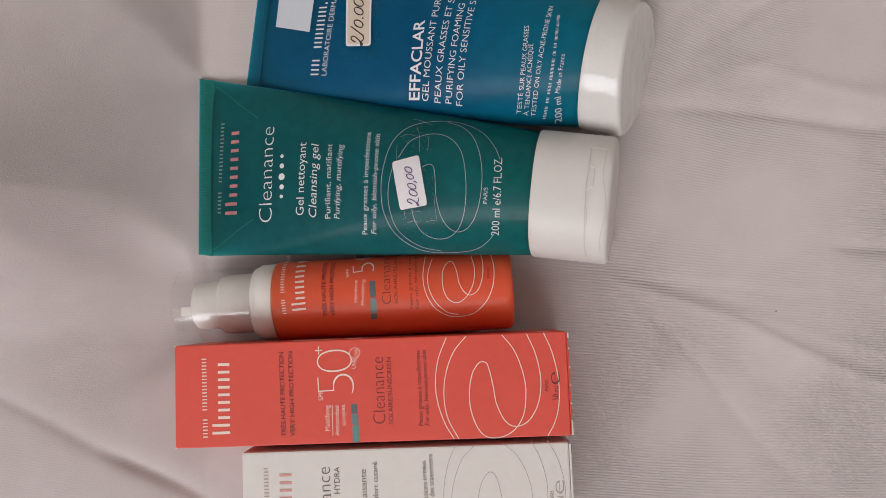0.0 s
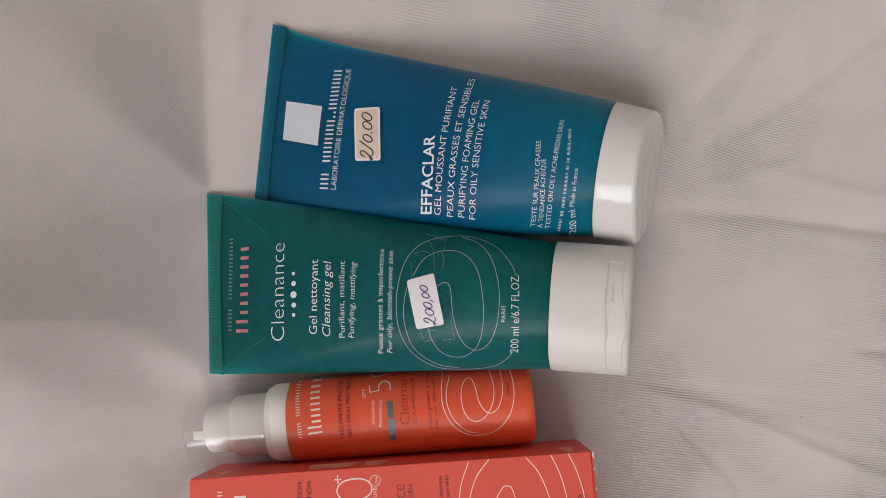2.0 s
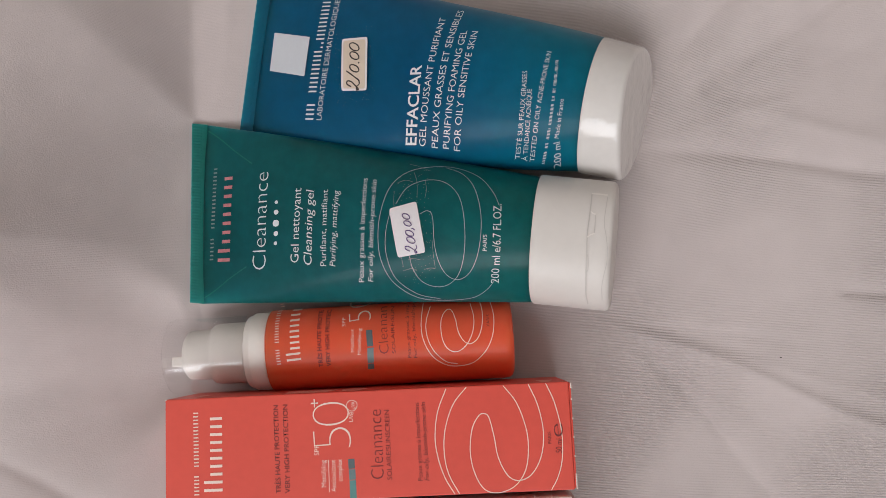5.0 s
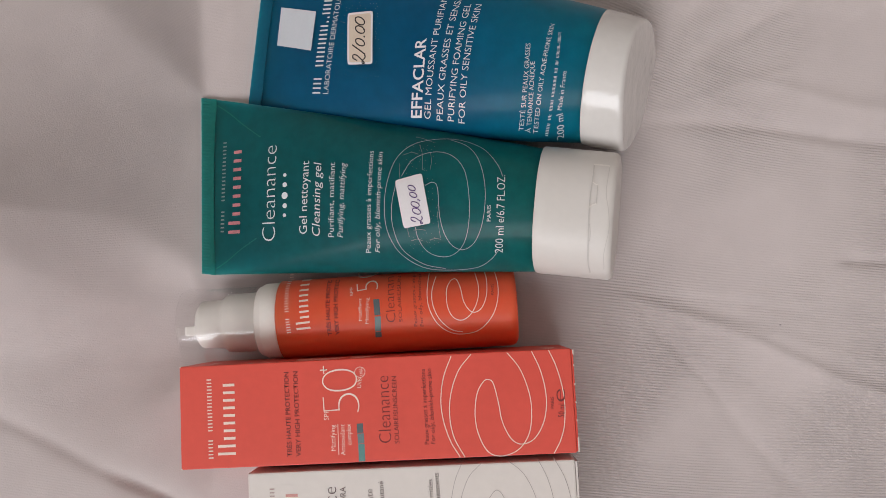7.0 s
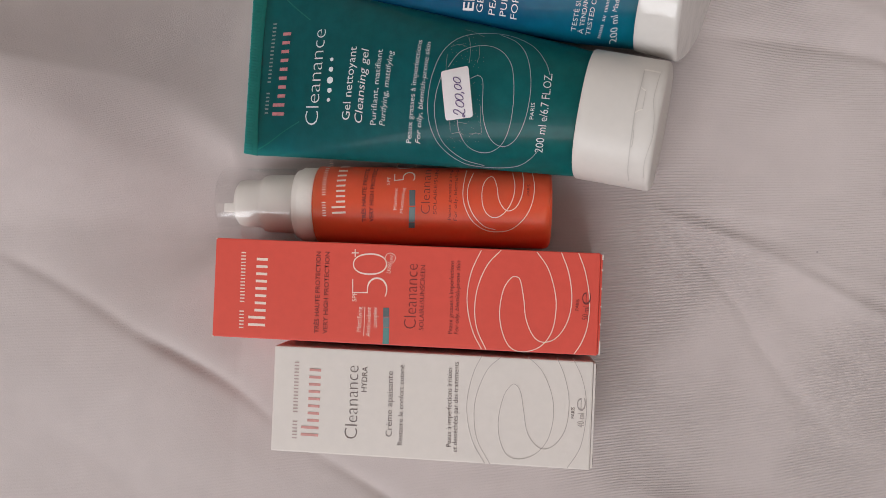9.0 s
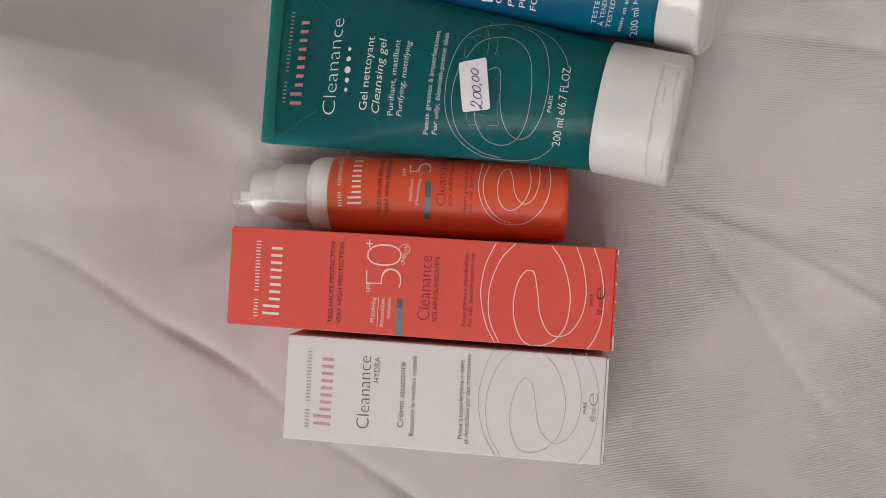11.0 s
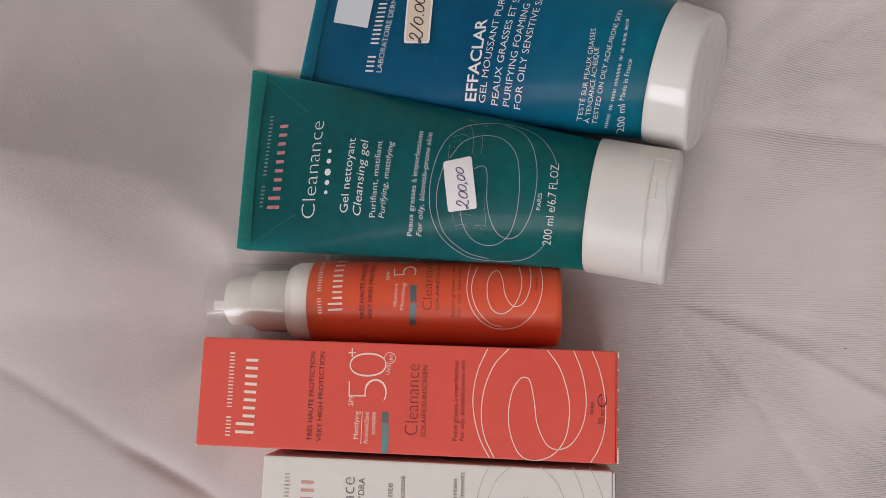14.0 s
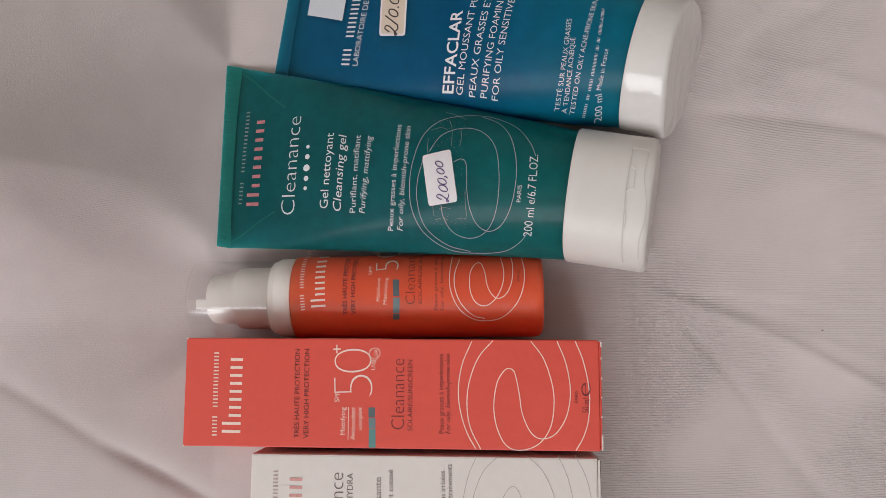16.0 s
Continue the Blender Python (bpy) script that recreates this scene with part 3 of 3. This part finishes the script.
words(orange_box, 'e', 0.0692, -0.0190, 0.0692, -0.0145, 0.00491, print_maroon, -0.01)
ribbon(orange_box, "swirl_line", [(0.0285, -0.0006), (0.0252, -0.0085), (0.0239, -0.0170), (0.0246, -0.0243), (0.0268, -0.0315), (0.0300, -0.0372)], 0.00032, print_cream)
ribbon(orange_box, "swirl_line", [(0.0358, -0.0003), (0.0308, -0.0062), (0.0276, -0.0147), (0.0269, -0.0231), (0.0282, -0.0304), (0.0317, -0.0373)], 0.00032, print_cream)
ribbon(orange_box, "swirl_line", [(0.0489, -0.0004), (0.0532, -0.0063), (0.0560, -0.0145), (0.0567, -0.0217), (0.0554, -0.0297), (0.0513, -0.0353), (0.0452, -0.0374), (0.0403, -0.0358), (0.0372, -0.0299), (0.0361, -0.0227), (0.0372, -0.0149), (0.0397, -0.0106), (0.0416, -0.0099), (0.0433, -0.0113), (0.0448, -0.0181), (0.0459, -0.0253), (0.0489, -0.0316), (0.0527, -0.0335), (0.0573, -0.0316), (0.0610, -0.0256), (0.0623, -0.0173), (0.0609, -0.0080), (0.0579, -0.0003)], 0.00032, print_cream)
ribbon(orange_box, "swirl_line", [(0.0641, -0.0002), (0.0668, -0.0071), (0.0687, -0.0170), (0.0684, -0.0263), (0.0666, -0.0326), (0.0639, -0.0373)], 0.00032, print_cream)

# white carton
white_box = thing("carton", 0.012, -0.0597, 0.0, "white cardboard carton with grey and rose printing on the sheet", "carton", "cosmetics in a row")
TOPS[white_box.name] = lambda x, y: H
part("carton_body", block(-0.0480, -0.0795, 0.0, 0.0712, -0.0398, H, 0.0007, 2), white_card, white_box)
flap = part("end_flap", block(0.0713, -0.0788, 0.001, 0.0722, -0.0404, H - 0.0006, 0.0003), white_card, white_box, "tucked-in white end flap")
# dark strips put the shade inside the flap's slots into the colour
part("flap_slot_shade", block(0.0716, -0.0465, 0.028, 0.07235, -0.0406, H - 0.0010, 0.0001, 1), gap_shade_and_lint, flap, "dark strip as shade in the slot beside the end flap")
part("flap_slot_shade", block(0.0719, -0.0785, 0.028, 0.07232, -0.0737, H - 0.0012, 0.0001, 1), gap_shade_and_lint, flap, "dark strip as shade in the slot beside the end flap")
mark_bars(white_box, [1, 1, 1, 0, 1, 1, 1, 1, 1, 1, 1, 1], -0.0381, -0.0743, -0.0383, -0.0447, 0.00174, print_rose_grey)
mark_bars(white_box, [1, 0.66, 0.66, 0.66, 0.66], -0.0299, -0.0731, -0.0298, -0.0460, 0.00671, print_rose)
words(white_box, 'Cleanance', -0.0151, -0.0731, -0.0156, -0.0458, 0.00493, print_grey, -0.012)
words(white_box, 'HYDRA', -0.0122, -0.0554, -0.0122, -0.0459, 0.00214, print_grey)
words(white_box, 'Crème apaisante', -0.0021, -0.0715, -0.0025, -0.0471, 0.00234, print_grey)
words(white_box, 'Restaure le confort cutané', 0.0020, -0.0744, 0.0016, -0.0445, 0.00191, print_grey)
words(white_box, 'Peaux à imperfections irritées', 0.0202, -0.0739, 0.0194, -0.0446, 0.00189, print_grey)
words(white_box, 'et desséchées par des traitements', 0.0225, -0.0757, 0.0218, -0.0424, 0.00189, print_grey)
words(white_box, 'PARIS', 0.0649, -0.0608, 0.0649, -0.0567, 0.00123, print_grey)
words(white_box, '40 ml', 0.0685, -0.0639, 0.0685, -0.0588, 0.00245, print_light_grey)
words(white_box, 'e', 0.0689, -0.0579, 0.0689, -0.0532, 0.00491, print_light_grey, -0.01)
ribbon(white_box, "swirl_line", [(0.0303, -0.0395), (0.0274, -0.0461), (0.0255, -0.0556), (0.0260, -0.0639), (0.0285, -0.0722), (0.0329, -0.0792)], 0.00018, print_light_grey)
ribbon(white_box, "swirl_line", [(0.0376, -0.0395), (0.0324, -0.0448), (0.0288, -0.0544), (0.0283, -0.0628), (0.0299, -0.0710), (0.0348, -0.0793)], 0.00018, print_light_grey)
ribbon(white_box, "swirl_line", [(0.0473, -0.0392), (0.0527, -0.0443), (0.0565, -0.0528), (0.0573, -0.0611), (0.0554, -0.0695), (0.0508, -0.0749), (0.0451, -0.0768), (0.0405, -0.0752), (0.0377, -0.0685), (0.0374, -0.0612), (0.0390, -0.0538), (0.0415, -0.0499), (0.0434, -0.0498), (0.0452, -0.0528), (0.0465, -0.0596), (0.0480, -0.0668), (0.0513, -0.0714), (0.0547, -0.0726), (0.0589, -0.0701), (0.0621, -0.0639), (0.0628, -0.0546), (0.0610, -0.0460), (0.0578, -0.0389)], 0.00018, print_light_grey)
ribbon(white_box, "swirl_line", [(0.0636, -0.0388), (0.0672, -0.0460), (0.0691, -0.0546), (0.0689, -0.0635), (0.0672, -0.0719), (0.0631, -0.0789)], 0.00018, print_light_grey)

# teal tube
TAPE_GREEN = [(0.0140, 0.0805), (0.0264, 0.0811), (0.0263, 0.0389), (0.0134, 0.0373)]
GREEN = Tube(-0.0747, 0.0745, 0.0655, 0.0535, 0.0374, 0.0243, 0.0205, -0.13)
green_tube = thing("squeeze_tube", 0.0, 0.063, 0.0, "teal plastic gel tube with matt white cap on the sheet", "tube", "cosmetics in a row")
TOPS[green_tube.name] = GREEN.top
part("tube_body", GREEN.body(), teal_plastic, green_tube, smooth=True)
part("crimped_end", GREEN.crimp(0.0062, 0.0006), teal_seal, green_tube, "ribbed bright teal crimped end")
green_cap = part("cap", GREEN.cap(0.0290, 0.0004, 0.23, 0.0020, start=0.001, across=0.8, up=0.9), matt_white, green_tube, "matt white flip-top cap", smooth=True)
TOPS[green_cap.name] = lambda x, y: 0.0006 + 0.0209 * (1 + max(0.0, 1 - (abs((x - 0.0655) * 0.1459 + (y - 0.0535) * 0.9893) / 0.0247) ** 2.5) ** 0.45)
# grey ribbons put the seam's shade into the colour, pale ones its lit edges
ribbon(green_cap, "lid_seam", [(0.0821, 0.0278), (0.0808, 0.0313), (0.0805, 0.0377), (0.0809, 0.0452), (0.0817, 0.0525), (0.0830, 0.0588), (0.0848, 0.0665)], 0.0004, cap_seam_shade, 0.0004)
ribbon(green_cap, "lid_seam", [(0.0848, 0.0667), (0.0870, 0.0664), (0.0905, 0.0658)], 0.0006, pump_white, 0.0006)
ribbon(green_cap, "lid_seam", [(0.0904, 0.0653), (0.0890, 0.0607), (0.0879, 0.0553), (0.0883, 0.0492), (0.0881, 0.0425), (0.0868, 0.0372), (0.0862, 0.0332), (0.0868, 0.0287)], 0.00025, cap_seam_shade, 0.0004)
ribbon(green_cap, "lid_seam", [(0.0834, 0.0599), (0.0844, 0.0590), (0.0851, 0.0588)], 0.0004, pump_white, 0.0006)
ribbon(green_cap, "lid_seam", [(0.0851, 0.0588), (0.0848, 0.0567), (0.0841, 0.0519)], 0.00025, cap_seam_shade, 0.0004)
ribbon(green_cap, "lid_seam", [(0.0841, 0.0519), (0.0827, 0.0515), (0.0815, 0.0507)], 0.0004, pump_white, 0.0006)
ribbon(green_cap, "lid_seam", [(0.0807, 0.0447), (0.0813, 0.0439), (0.0812, 0.0394), (0.0804, 0.0386)], 0.00025, cap_seam_shade, 0.0004)
patch(green_tube, "clear_tape", TAPE_GREEN, tape_film, 0.00028, "clear adhesive tape over the sticker")
for side in (-1, 1):
    bend = [GREEN.place(u, side * GREEN.seal_half * k, 0)[:2] for u, k in ((0.0066, 0.93), (0.012, 0.84), (0.019, 0.70), (0.027, 0.56))]
    ribbon(green_tube, "crease", bend, 0.0005, teal_seal, 0.0001)
mark_bars(green_tube, [1, 1, 1, 0, 1, 1, 1, 1, 1, 1, 1, 1], -0.0648, 0.0535, -0.0624, 0.0927, 0.00167, print_dusty)
mark_bars(green_tube, [1, 0.66, 0.66, 0.66, 0.66], -0.0570, 0.0523, -0.0551, 0.0895, 0.00571, print_pink)
words(green_tube, 'Cleanance', -0.0408, 0.0477, -0.0388, 0.0868, 0.00614, print_white, -0.012)
dot(green_tube, "dot_mark", -0.0361, 0.0575, 0.00075, print_white)
dot(green_tube, "dot_mark", -0.0358, 0.0613, 0.00100, print_white)
dot(green_tube, "dot_mark", -0.0357, 0.0654, 0.00138, print_white)
dot(green_tube, "dot_mark", -0.0355, 0.0698, 0.00101, print_white)
dot(green_tube, "dot_mark", -0.0354, 0.0738, 0.00076, print_white)
words(green_tube, 'Gel nettoyant', -0.0267, 0.0492, -0.0246, 0.0783, 0.00342, print_white, 0.003)
words(green_tube, 'Cleansing gel', -0.0213, 0.0479, -0.0193, 0.0772, 0.00336, print_white, 0.003, 0.2)
words(green_tube, 'Purifiant, matifiant', -0.0154, 0.0470, -0.0136, 0.0763, 0.00236, print_white)
words(green_tube, 'Purifying, mattifying', -0.0117, 0.0465, -0.0091, 0.0756, 0.00233, print_white, 0, 0.2)
words(green_tube, 'Peaux grasses à imperfections', -0.0009, 0.0400, 0.0022, 0.0793, 0.00205, print_white)
words(green_tube, 'For oily, blemish-prone skin', 0.0027, 0.0398, 0.0058, 0.0784, 0.00203, print_white, 0, 0.2)
words(green_tube, 'PARIS', 0.0456, 0.0480, 0.0460, 0.0538, 0.00146, print_white)
words(green_tube, '200 ml e/6.7 FL.OZ.', 0.0496, 0.0366, 0.0519, 0.0647, 0.00296, print_white)
ribbon(green_tube, "swirl_line", [(0.0510, 0.0643), (0.0492, 0.0697), (0.0445, 0.0766), (0.0366, 0.0811), (0.0278, 0.0823), (0.0178, 0.0806), (0.0109, 0.0748), (0.0070, 0.0650), (0.0057, 0.0553), (0.0066, 0.0467), (0.0107, 0.0390), (0.0189, 0.0335), (0.0287, 0.0319), (0.0396, 0.0321), (0.0451, 0.0345), (0.0484, 0.0380)], 0.00022, print_lilac)
ribbon(green_tube, "swirl_line", [(0.0129, 0.0678), (0.0176, 0.0741), (0.0253, 0.0765), (0.0322, 0.0746), (0.0368, 0.0682), (0.0381, 0.0578), (0.0374, 0.0474), (0.0350, 0.0404), (0.0309, 0.0371), (0.0259, 0.0368), (0.0211, 0.0391), (0.0182, 0.0437), (0.0173, 0.0480)], 0.00022, print_lilac)
ribbon(green_tube, "swirl_line", [(0.0218, 0.0632), (0.0247, 0.0642), (0.0265, 0.0618), (0.0268, 0.0514), (0.0283, 0.0446), (0.0311, 0.0402), (0.0353, 0.0387), (0.0397, 0.0415), (0.0429, 0.0491), (0.0442, 0.0605), (0.0426, 0.0714), (0.0386, 0.0781), (0.0322, 0.0817)], 0.00022, print_lilac)
ribbon(green_tube, "swirl_line", [(0.0108, 0.0653), (0.0087, 0.0572), (0.0086, 0.0491), (0.0115, 0.0406), (0.0191, 0.0347), (0.0278, 0.0324)], 0.00022, print_lilac)
patch(green_tube, "price_sticker", [(0.0104, 0.0662), (0.0208, 0.0681), (0.0234, 0.0490), (0.0129, 0.0479)], sticker_white)
ribbon(green_tube, "tape_wrinkle", [(0.0187, 0.0838), (0.0218, 0.0827), (0.0263, 0.0802)], 0.00013, print_dusty, 0.00035)
ribbon(green_tube, "tape_wrinkle", [(0.0202, 0.0800), (0.0212, 0.0759), (0.0211, 0.0693)], 0.00013, print_dusty, 0.00035)
ribbon(green_tube, "tape_wrinkle", [(0.0244, 0.0759), (0.0247, 0.0725), (0.0240, 0.0692)], 0.00013, print_dusty, 0.00035)
ribbon(green_tube, "tape_wrinkle", [(0.0125, 0.0729), (0.0123, 0.0674), (0.0128, 0.0609)], 0.00013, print_dusty, 0.00035)
ribbon(green_tube, "tape_wrinkle", [(0.0135, 0.0567), (0.0141, 0.0495), (0.0148, 0.0446)], 0.00013, print_dusty, 0.00035)
ribbon(green_tube, "tape_wrinkle", [(0.0152, 0.0432), (0.0179, 0.0437), (0.0198, 0.0429)], 0.00013, print_dusty, 0.00035)
ribbon(green_tube, "tape_wrinkle", [(0.0225, 0.0431), (0.0250, 0.0434), (0.0267, 0.0430)], 0.00013, print_dusty, 0.00035)
ribbon(green_tube, "tape_wrinkle", [(0.0261, 0.0530), (0.0262, 0.0483), (0.0267, 0.0434)], 0.00013, print_dusty, 0.00035)
ribbon(green_tube, "tape_wrinkle", [(0.0167, 0.0469), (0.0185, 0.0472), (0.0212, 0.0466)], 0.00013, print_dusty, 0.00035)
ribbon(green_tube, "tape_wrinkle", [(0.0136, 0.0761), (0.0170, 0.0770), (0.0196, 0.0760)], 0.00013, print_dusty, 0.00035)
strokes(green_tube, TWO_HUNDRED, 0.0205, 0.0496, 0.0182, 0.0642, 0.00434, 0.00034, ink_violet)

# blue tube
TAPE_BLUE = [(-0.0099, 0.1437), (0.0066, 0.1418), (0.0058, 0.1093), (-0.0102, 0.1111)]
BLUE = Tube(-0.0483, 0.1455, 0.0890, 0.1055, 0.0395, 0.0272, 0.0215, -0.14, 0.0030, belly=0.0035)
blue_tube = thing("squeeze_tube", 0.02, 0.12, 0.0, "glossy blue plastic gel tube with shiny white cap", "tube", "cosmetics in a row")
TOPS[blue_tube.name] = BLUE.top
part("tube_body", BLUE.body(), blue_plastic, blue_tube, smooth=True)
part("crimped_end", BLUE.crimp(0.0058, 0.002), blue_seal, blue_tube, "flat blue crimped end")
part("cap", BLUE.cap(0.0168, 0.0003, 0.30, 0.0016, 0.03, start=0.002, cut=0.12), gloss_white, blue_tube, "shiny white plastic cap", smooth=True)
patch(blue_tube, "clear_tape", TAPE_BLUE, tape_film, 0.00028, "clear adhesive tape over the sticker")
patch(blue_tube, "logo_square", [(-0.0376, 0.1490), (-0.0212, 0.1429), (-0.0239, 0.1263), (-0.0399, 0.1323)], print_pale)
mark_bars(blue_tube, [1, 1, 0, 1, 1, 1, 1, 1, 0.3, 1, 1, 1, 1, 1], -0.0206, 0.1077, -0.0116, 0.1583, 0.00360, print_white)
words(blue_tube, 'LABORATOIRE DERMATOLOGIQUE', -0.0171, 0.1070, -0.0078, 0.1570, 0.00229, print_white)
patch(blue_tube, "price_sticker", [(-0.0070, 0.1385), (0.0038, 0.1372), (0.0028, 0.1152), (-0.0078, 0.1169)], sticker_white)
patch(blue_tube, "sticker_face", [(-0.0063, 0.1375), (0.0030, 0.1363), (0.0022, 0.1160), (-0.0070, 0.1177)], sticker_beige)
words(blue_tube, 'EFFACLAR', 0.0211, 0.0924, 0.0249, 0.1215, 0.00420, print_white, 0.02)
words(blue_tube, 'GEL MOUSSANT PURIFIANT', 0.0247, 0.0915, 0.0352, 0.1407, 0.00255, print_white, 0, 0, 0.0013)
words(blue_tube, 'PEAUX GRASSES ET SENSIBLES', 0.0295, 0.0903, 0.0424, 0.1440, 0.00253, print_white, 0, 0, 0.002)
words(blue_tube, 'PURIFYING FOAMING GEL', 0.0338, 0.0896, 0.0430, 0.1333, 0.00251, print_white, 0, 0, 0.001)
words(blue_tube, 'FOR OILY SENSITIVE SKIN', 0.0380, 0.0884, 0.0471, 0.1325, 0.00250, print_white, 0, 0, 0.0014)
words(blue_tube, 'TESTÉ SUR PEAUX GRASSES', 0.0604, 0.0838, 0.0640, 0.1136, 0.00175, print_white)
words(blue_tube, 'À TENDANCE ACNÉIQUE', 0.0632, 0.0831, 0.0652, 0.1066, 0.00174, print_white)
words(blue_tube, 'TESTED ON OILY ACNE-PRONE SKIN', 0.0659, 0.0825, 0.0735, 0.1206, 0.00173, print_white, 0, 0, 0.0012)
mark_bars(blue_tube, [1, 1, 1, 1, 0, 1, 1, 0, 1, 1, 1, 1, 0, 1, 1, 1, 1, 1, 1, 1, 1, 0, 1, 1, 0, 1, 1, 0, 1, 1, 1, 1, 1, 0.3, 1, 1, 1, 1, 1], 0.0699, 0.0817, 0.0756, 0.1170, 0.00107, print_white)
words(blue_tube, '200 ml', 0.0761, 0.0806, 0.0751, 0.0879, 0.00256, print_white)
words(blue_tube, 'Made in France', 0.0745, 0.0889, 0.0765, 0.1018, 0.00168, print_white)
strokes(blue_tube, TWO_HUNDRED_TEN, -0.0002, 0.1165, 0.0008, 0.1358, 0.00540, 0.0005, ink_black)

# orange pump bottle with a clear cover
BX, BY, BZ, BR, BTURN, BRISE = -0.0399, 0.0157, 0.0072, 0.0159, 0.014, 0.035
pump_bottle = thing("pump_bottle", 0.0, 0.0163, 0.0, "orange pump bottle with white pump under a clear plastic cover", "bottle", "cosmetics in a row")
TOPS[pump_bottle.name] = lambda x, y: BZ + (x - BX) * BRISE + math.sqrt(max(0.0, BR * BR - (y - BY - (x - BX) * BTURN) ** 2))
part("bottle_body", lathe([(0.0, BR - 0.0006), (0.0003, BR - 0.0001), (0.0008, BR), (0.045, BR), (0.0913, BR), (0.0928, BR - 0.0002), (0.0938, BR - 0.0008), (0.0945, BR - 0.002)], BX, BY, BZ, BTURN, BRISE), orange_plastic, pump_bottle, smooth=True)
part("collar", lathe([(-0.0090, 0.0122), (-0.0090, 0.0138), (-0.0084, 0.0142), (-0.0070, 0.0144), (-0.0068, 0.0149), (-0.0062, 0.0152), (-0.0004, 0.0153), (-0.0001, 0.0150)], BX, BY, BZ, BTURN, BRISE), pump_white, pump_bottle, "white plastic collar", smooth=True)
part("pump_head", lathe([(-0.0350, 0.0030), (-0.0348, 0.0080), (-0.0338, 0.0093), (-0.0325, 0.0097), (-0.0242, 0.0100), (-0.0239, 0.0107), (-0.0230, 0.0115), (-0.0215, 0.0119), (-0.0085, 0.0121)], BX, BY, BZ, BTURN, BRISE), pump_white, pump_bottle, "white plastic pump head", smooth=True)
part("nozzle", block(BX - 0.0402, BY - 0.0047, BZ - 0.0035, BX - 0.0335, BY - 0.0007, BZ + 0.0032, 0.0008, 2), pump_white, pump_bottle, "short white plastic nozzle")
cover = part("clear_cover", lathe([(-0.0090, 0.0152), (-0.0200, 0.0151), (-0.0390, 0.0149), (-0.0402, 0.0145), (-0.0408, 0.0134), (-0.0410, 0.0115), (-0.0410, 0.0002)], BX, BY, BZ, BTURN, BRISE, close_start=False), clear_cover, pump_bottle, "clear plastic cover over the pump", smooth=True)
cover.visible_shadow = False
mark_bars(pump_bottle, [1, 1, 1, 0, 1, 1, 1, 1, 1, 1, 1, 1], -0.0337, 0.0105, -0.0354, 0.0349, 0.00155, print_cream)
mark_bars(pump_bottle, [1, 0.66, 0.66, 0.66, 0.66], -0.0259, 0.0118, -0.0274, 0.0330, 0.00550, print_cream)
words(pump_bottle, 'TRÈS HAUTE PROTE', -0.0178, 0.0088, -0.0183, 0.0303, 0.00154, print_maroon, 0.028)
words(pump_bottle, 'VERY HIGH PROTEC', -0.0148, 0.0089, -0.0151, 0.0304, 0.00154, print_maroon, 0.028)
words(pump_bottle, 'SPF', -0.0089, 0.0236, -0.0091, 0.0270, 0.00131, print_cream)
words(pump_bottle, '50', 0.0012, 0.0256, -0.0002, 0.0359, 0.00916, print_cream, -0.022)
words(pump_bottle, 'Matifiant', -0.0056, 0.0138, -0.0056, 0.0224, 0.00130, print_cream)
words(pump_bottle, 'Mattifying', -0.0031, 0.0126, -0.0027, 0.0225, 0.00130, print_cream)
patch(pump_bottle, "bar", [(-0.0009, 0.0071), (0.0015, 0.0072), (0.0016, 0.0093), (-0.0008, 0.0092)], print_slate)
patch(pump_bottle, "bar", [(-0.0008, 0.0094), (0.0016, 0.0095), (0.0018, 0.0152), (-0.0006, 0.0151)], print_grey_teal)
patch(pump_bottle, "bar", [(-0.0006, 0.0156), (0.0017, 0.0157), (0.0014, 0.0218), (-0.0010, 0.0218)], print_slate)
words(pump_bottle, 'Cleanan', 0.0076, 0.0128, 0.0068, 0.0306, 0.00367, print_maroon, -0.012)
words(pump_bottle, 'SOLAIRE/SUN', 0.0101, 0.0127, 0.0096, 0.0307, 0.00129, print_maroon)
words(pump_bottle, 'Peaux grasses à imp', 0.0158, 0.0107, 0.0152, 0.0309, 0.00129, print_maroon)
words(pump_bottle, 'For oily, blemish-p', 0.0181, 0.0106, 0.0175, 0.0310, 0.00129, print_maroon)
words(pump_bottle, 'PARIS', 0.0457, 0.0211, 0.0458, 0.0254, 0.00106, print_maroon)
ribbon(pump_bottle, "swirl_line", [(0.0208, 0.0311), (0.0200, 0.0225), (0.0209, 0.0165), (0.0238, 0.0110), (0.0284, 0.0077), (0.0335, 0.0069), (0.0393, 0.0081), (0.0441, 0.0124), (0.0467, 0.0179), (0.0475, 0.0245), (0.0466, 0.0305)], 0.0003, print_cream)
ribbon(pump_bottle, "swirl_line", [(0.0236, 0.0297), (0.0219, 0.0237), (0.0222, 0.0181), (0.0246, 0.0127), (0.0288, 0.0088), (0.0331, 0.0077)], 0.0003, print_cream)
ribbon(pump_bottle, "swirl_line", [(0.0389, 0.0303), (0.0400, 0.0243), (0.0391, 0.0187), (0.0364, 0.0142), (0.0329, 0.0122), (0.0296, 0.0136), (0.0277, 0.0178), (0.0276, 0.0239), (0.0293, 0.0275), (0.0314, 0.0280), (0.0330, 0.0245), (0.0339, 0.0196), (0.0357, 0.0162), (0.0380, 0.0149), (0.0409, 0.0166), (0.0428, 0.0210), (0.0433, 0.0267), (0.0426, 0.0309)], 0.0003, print_cream)
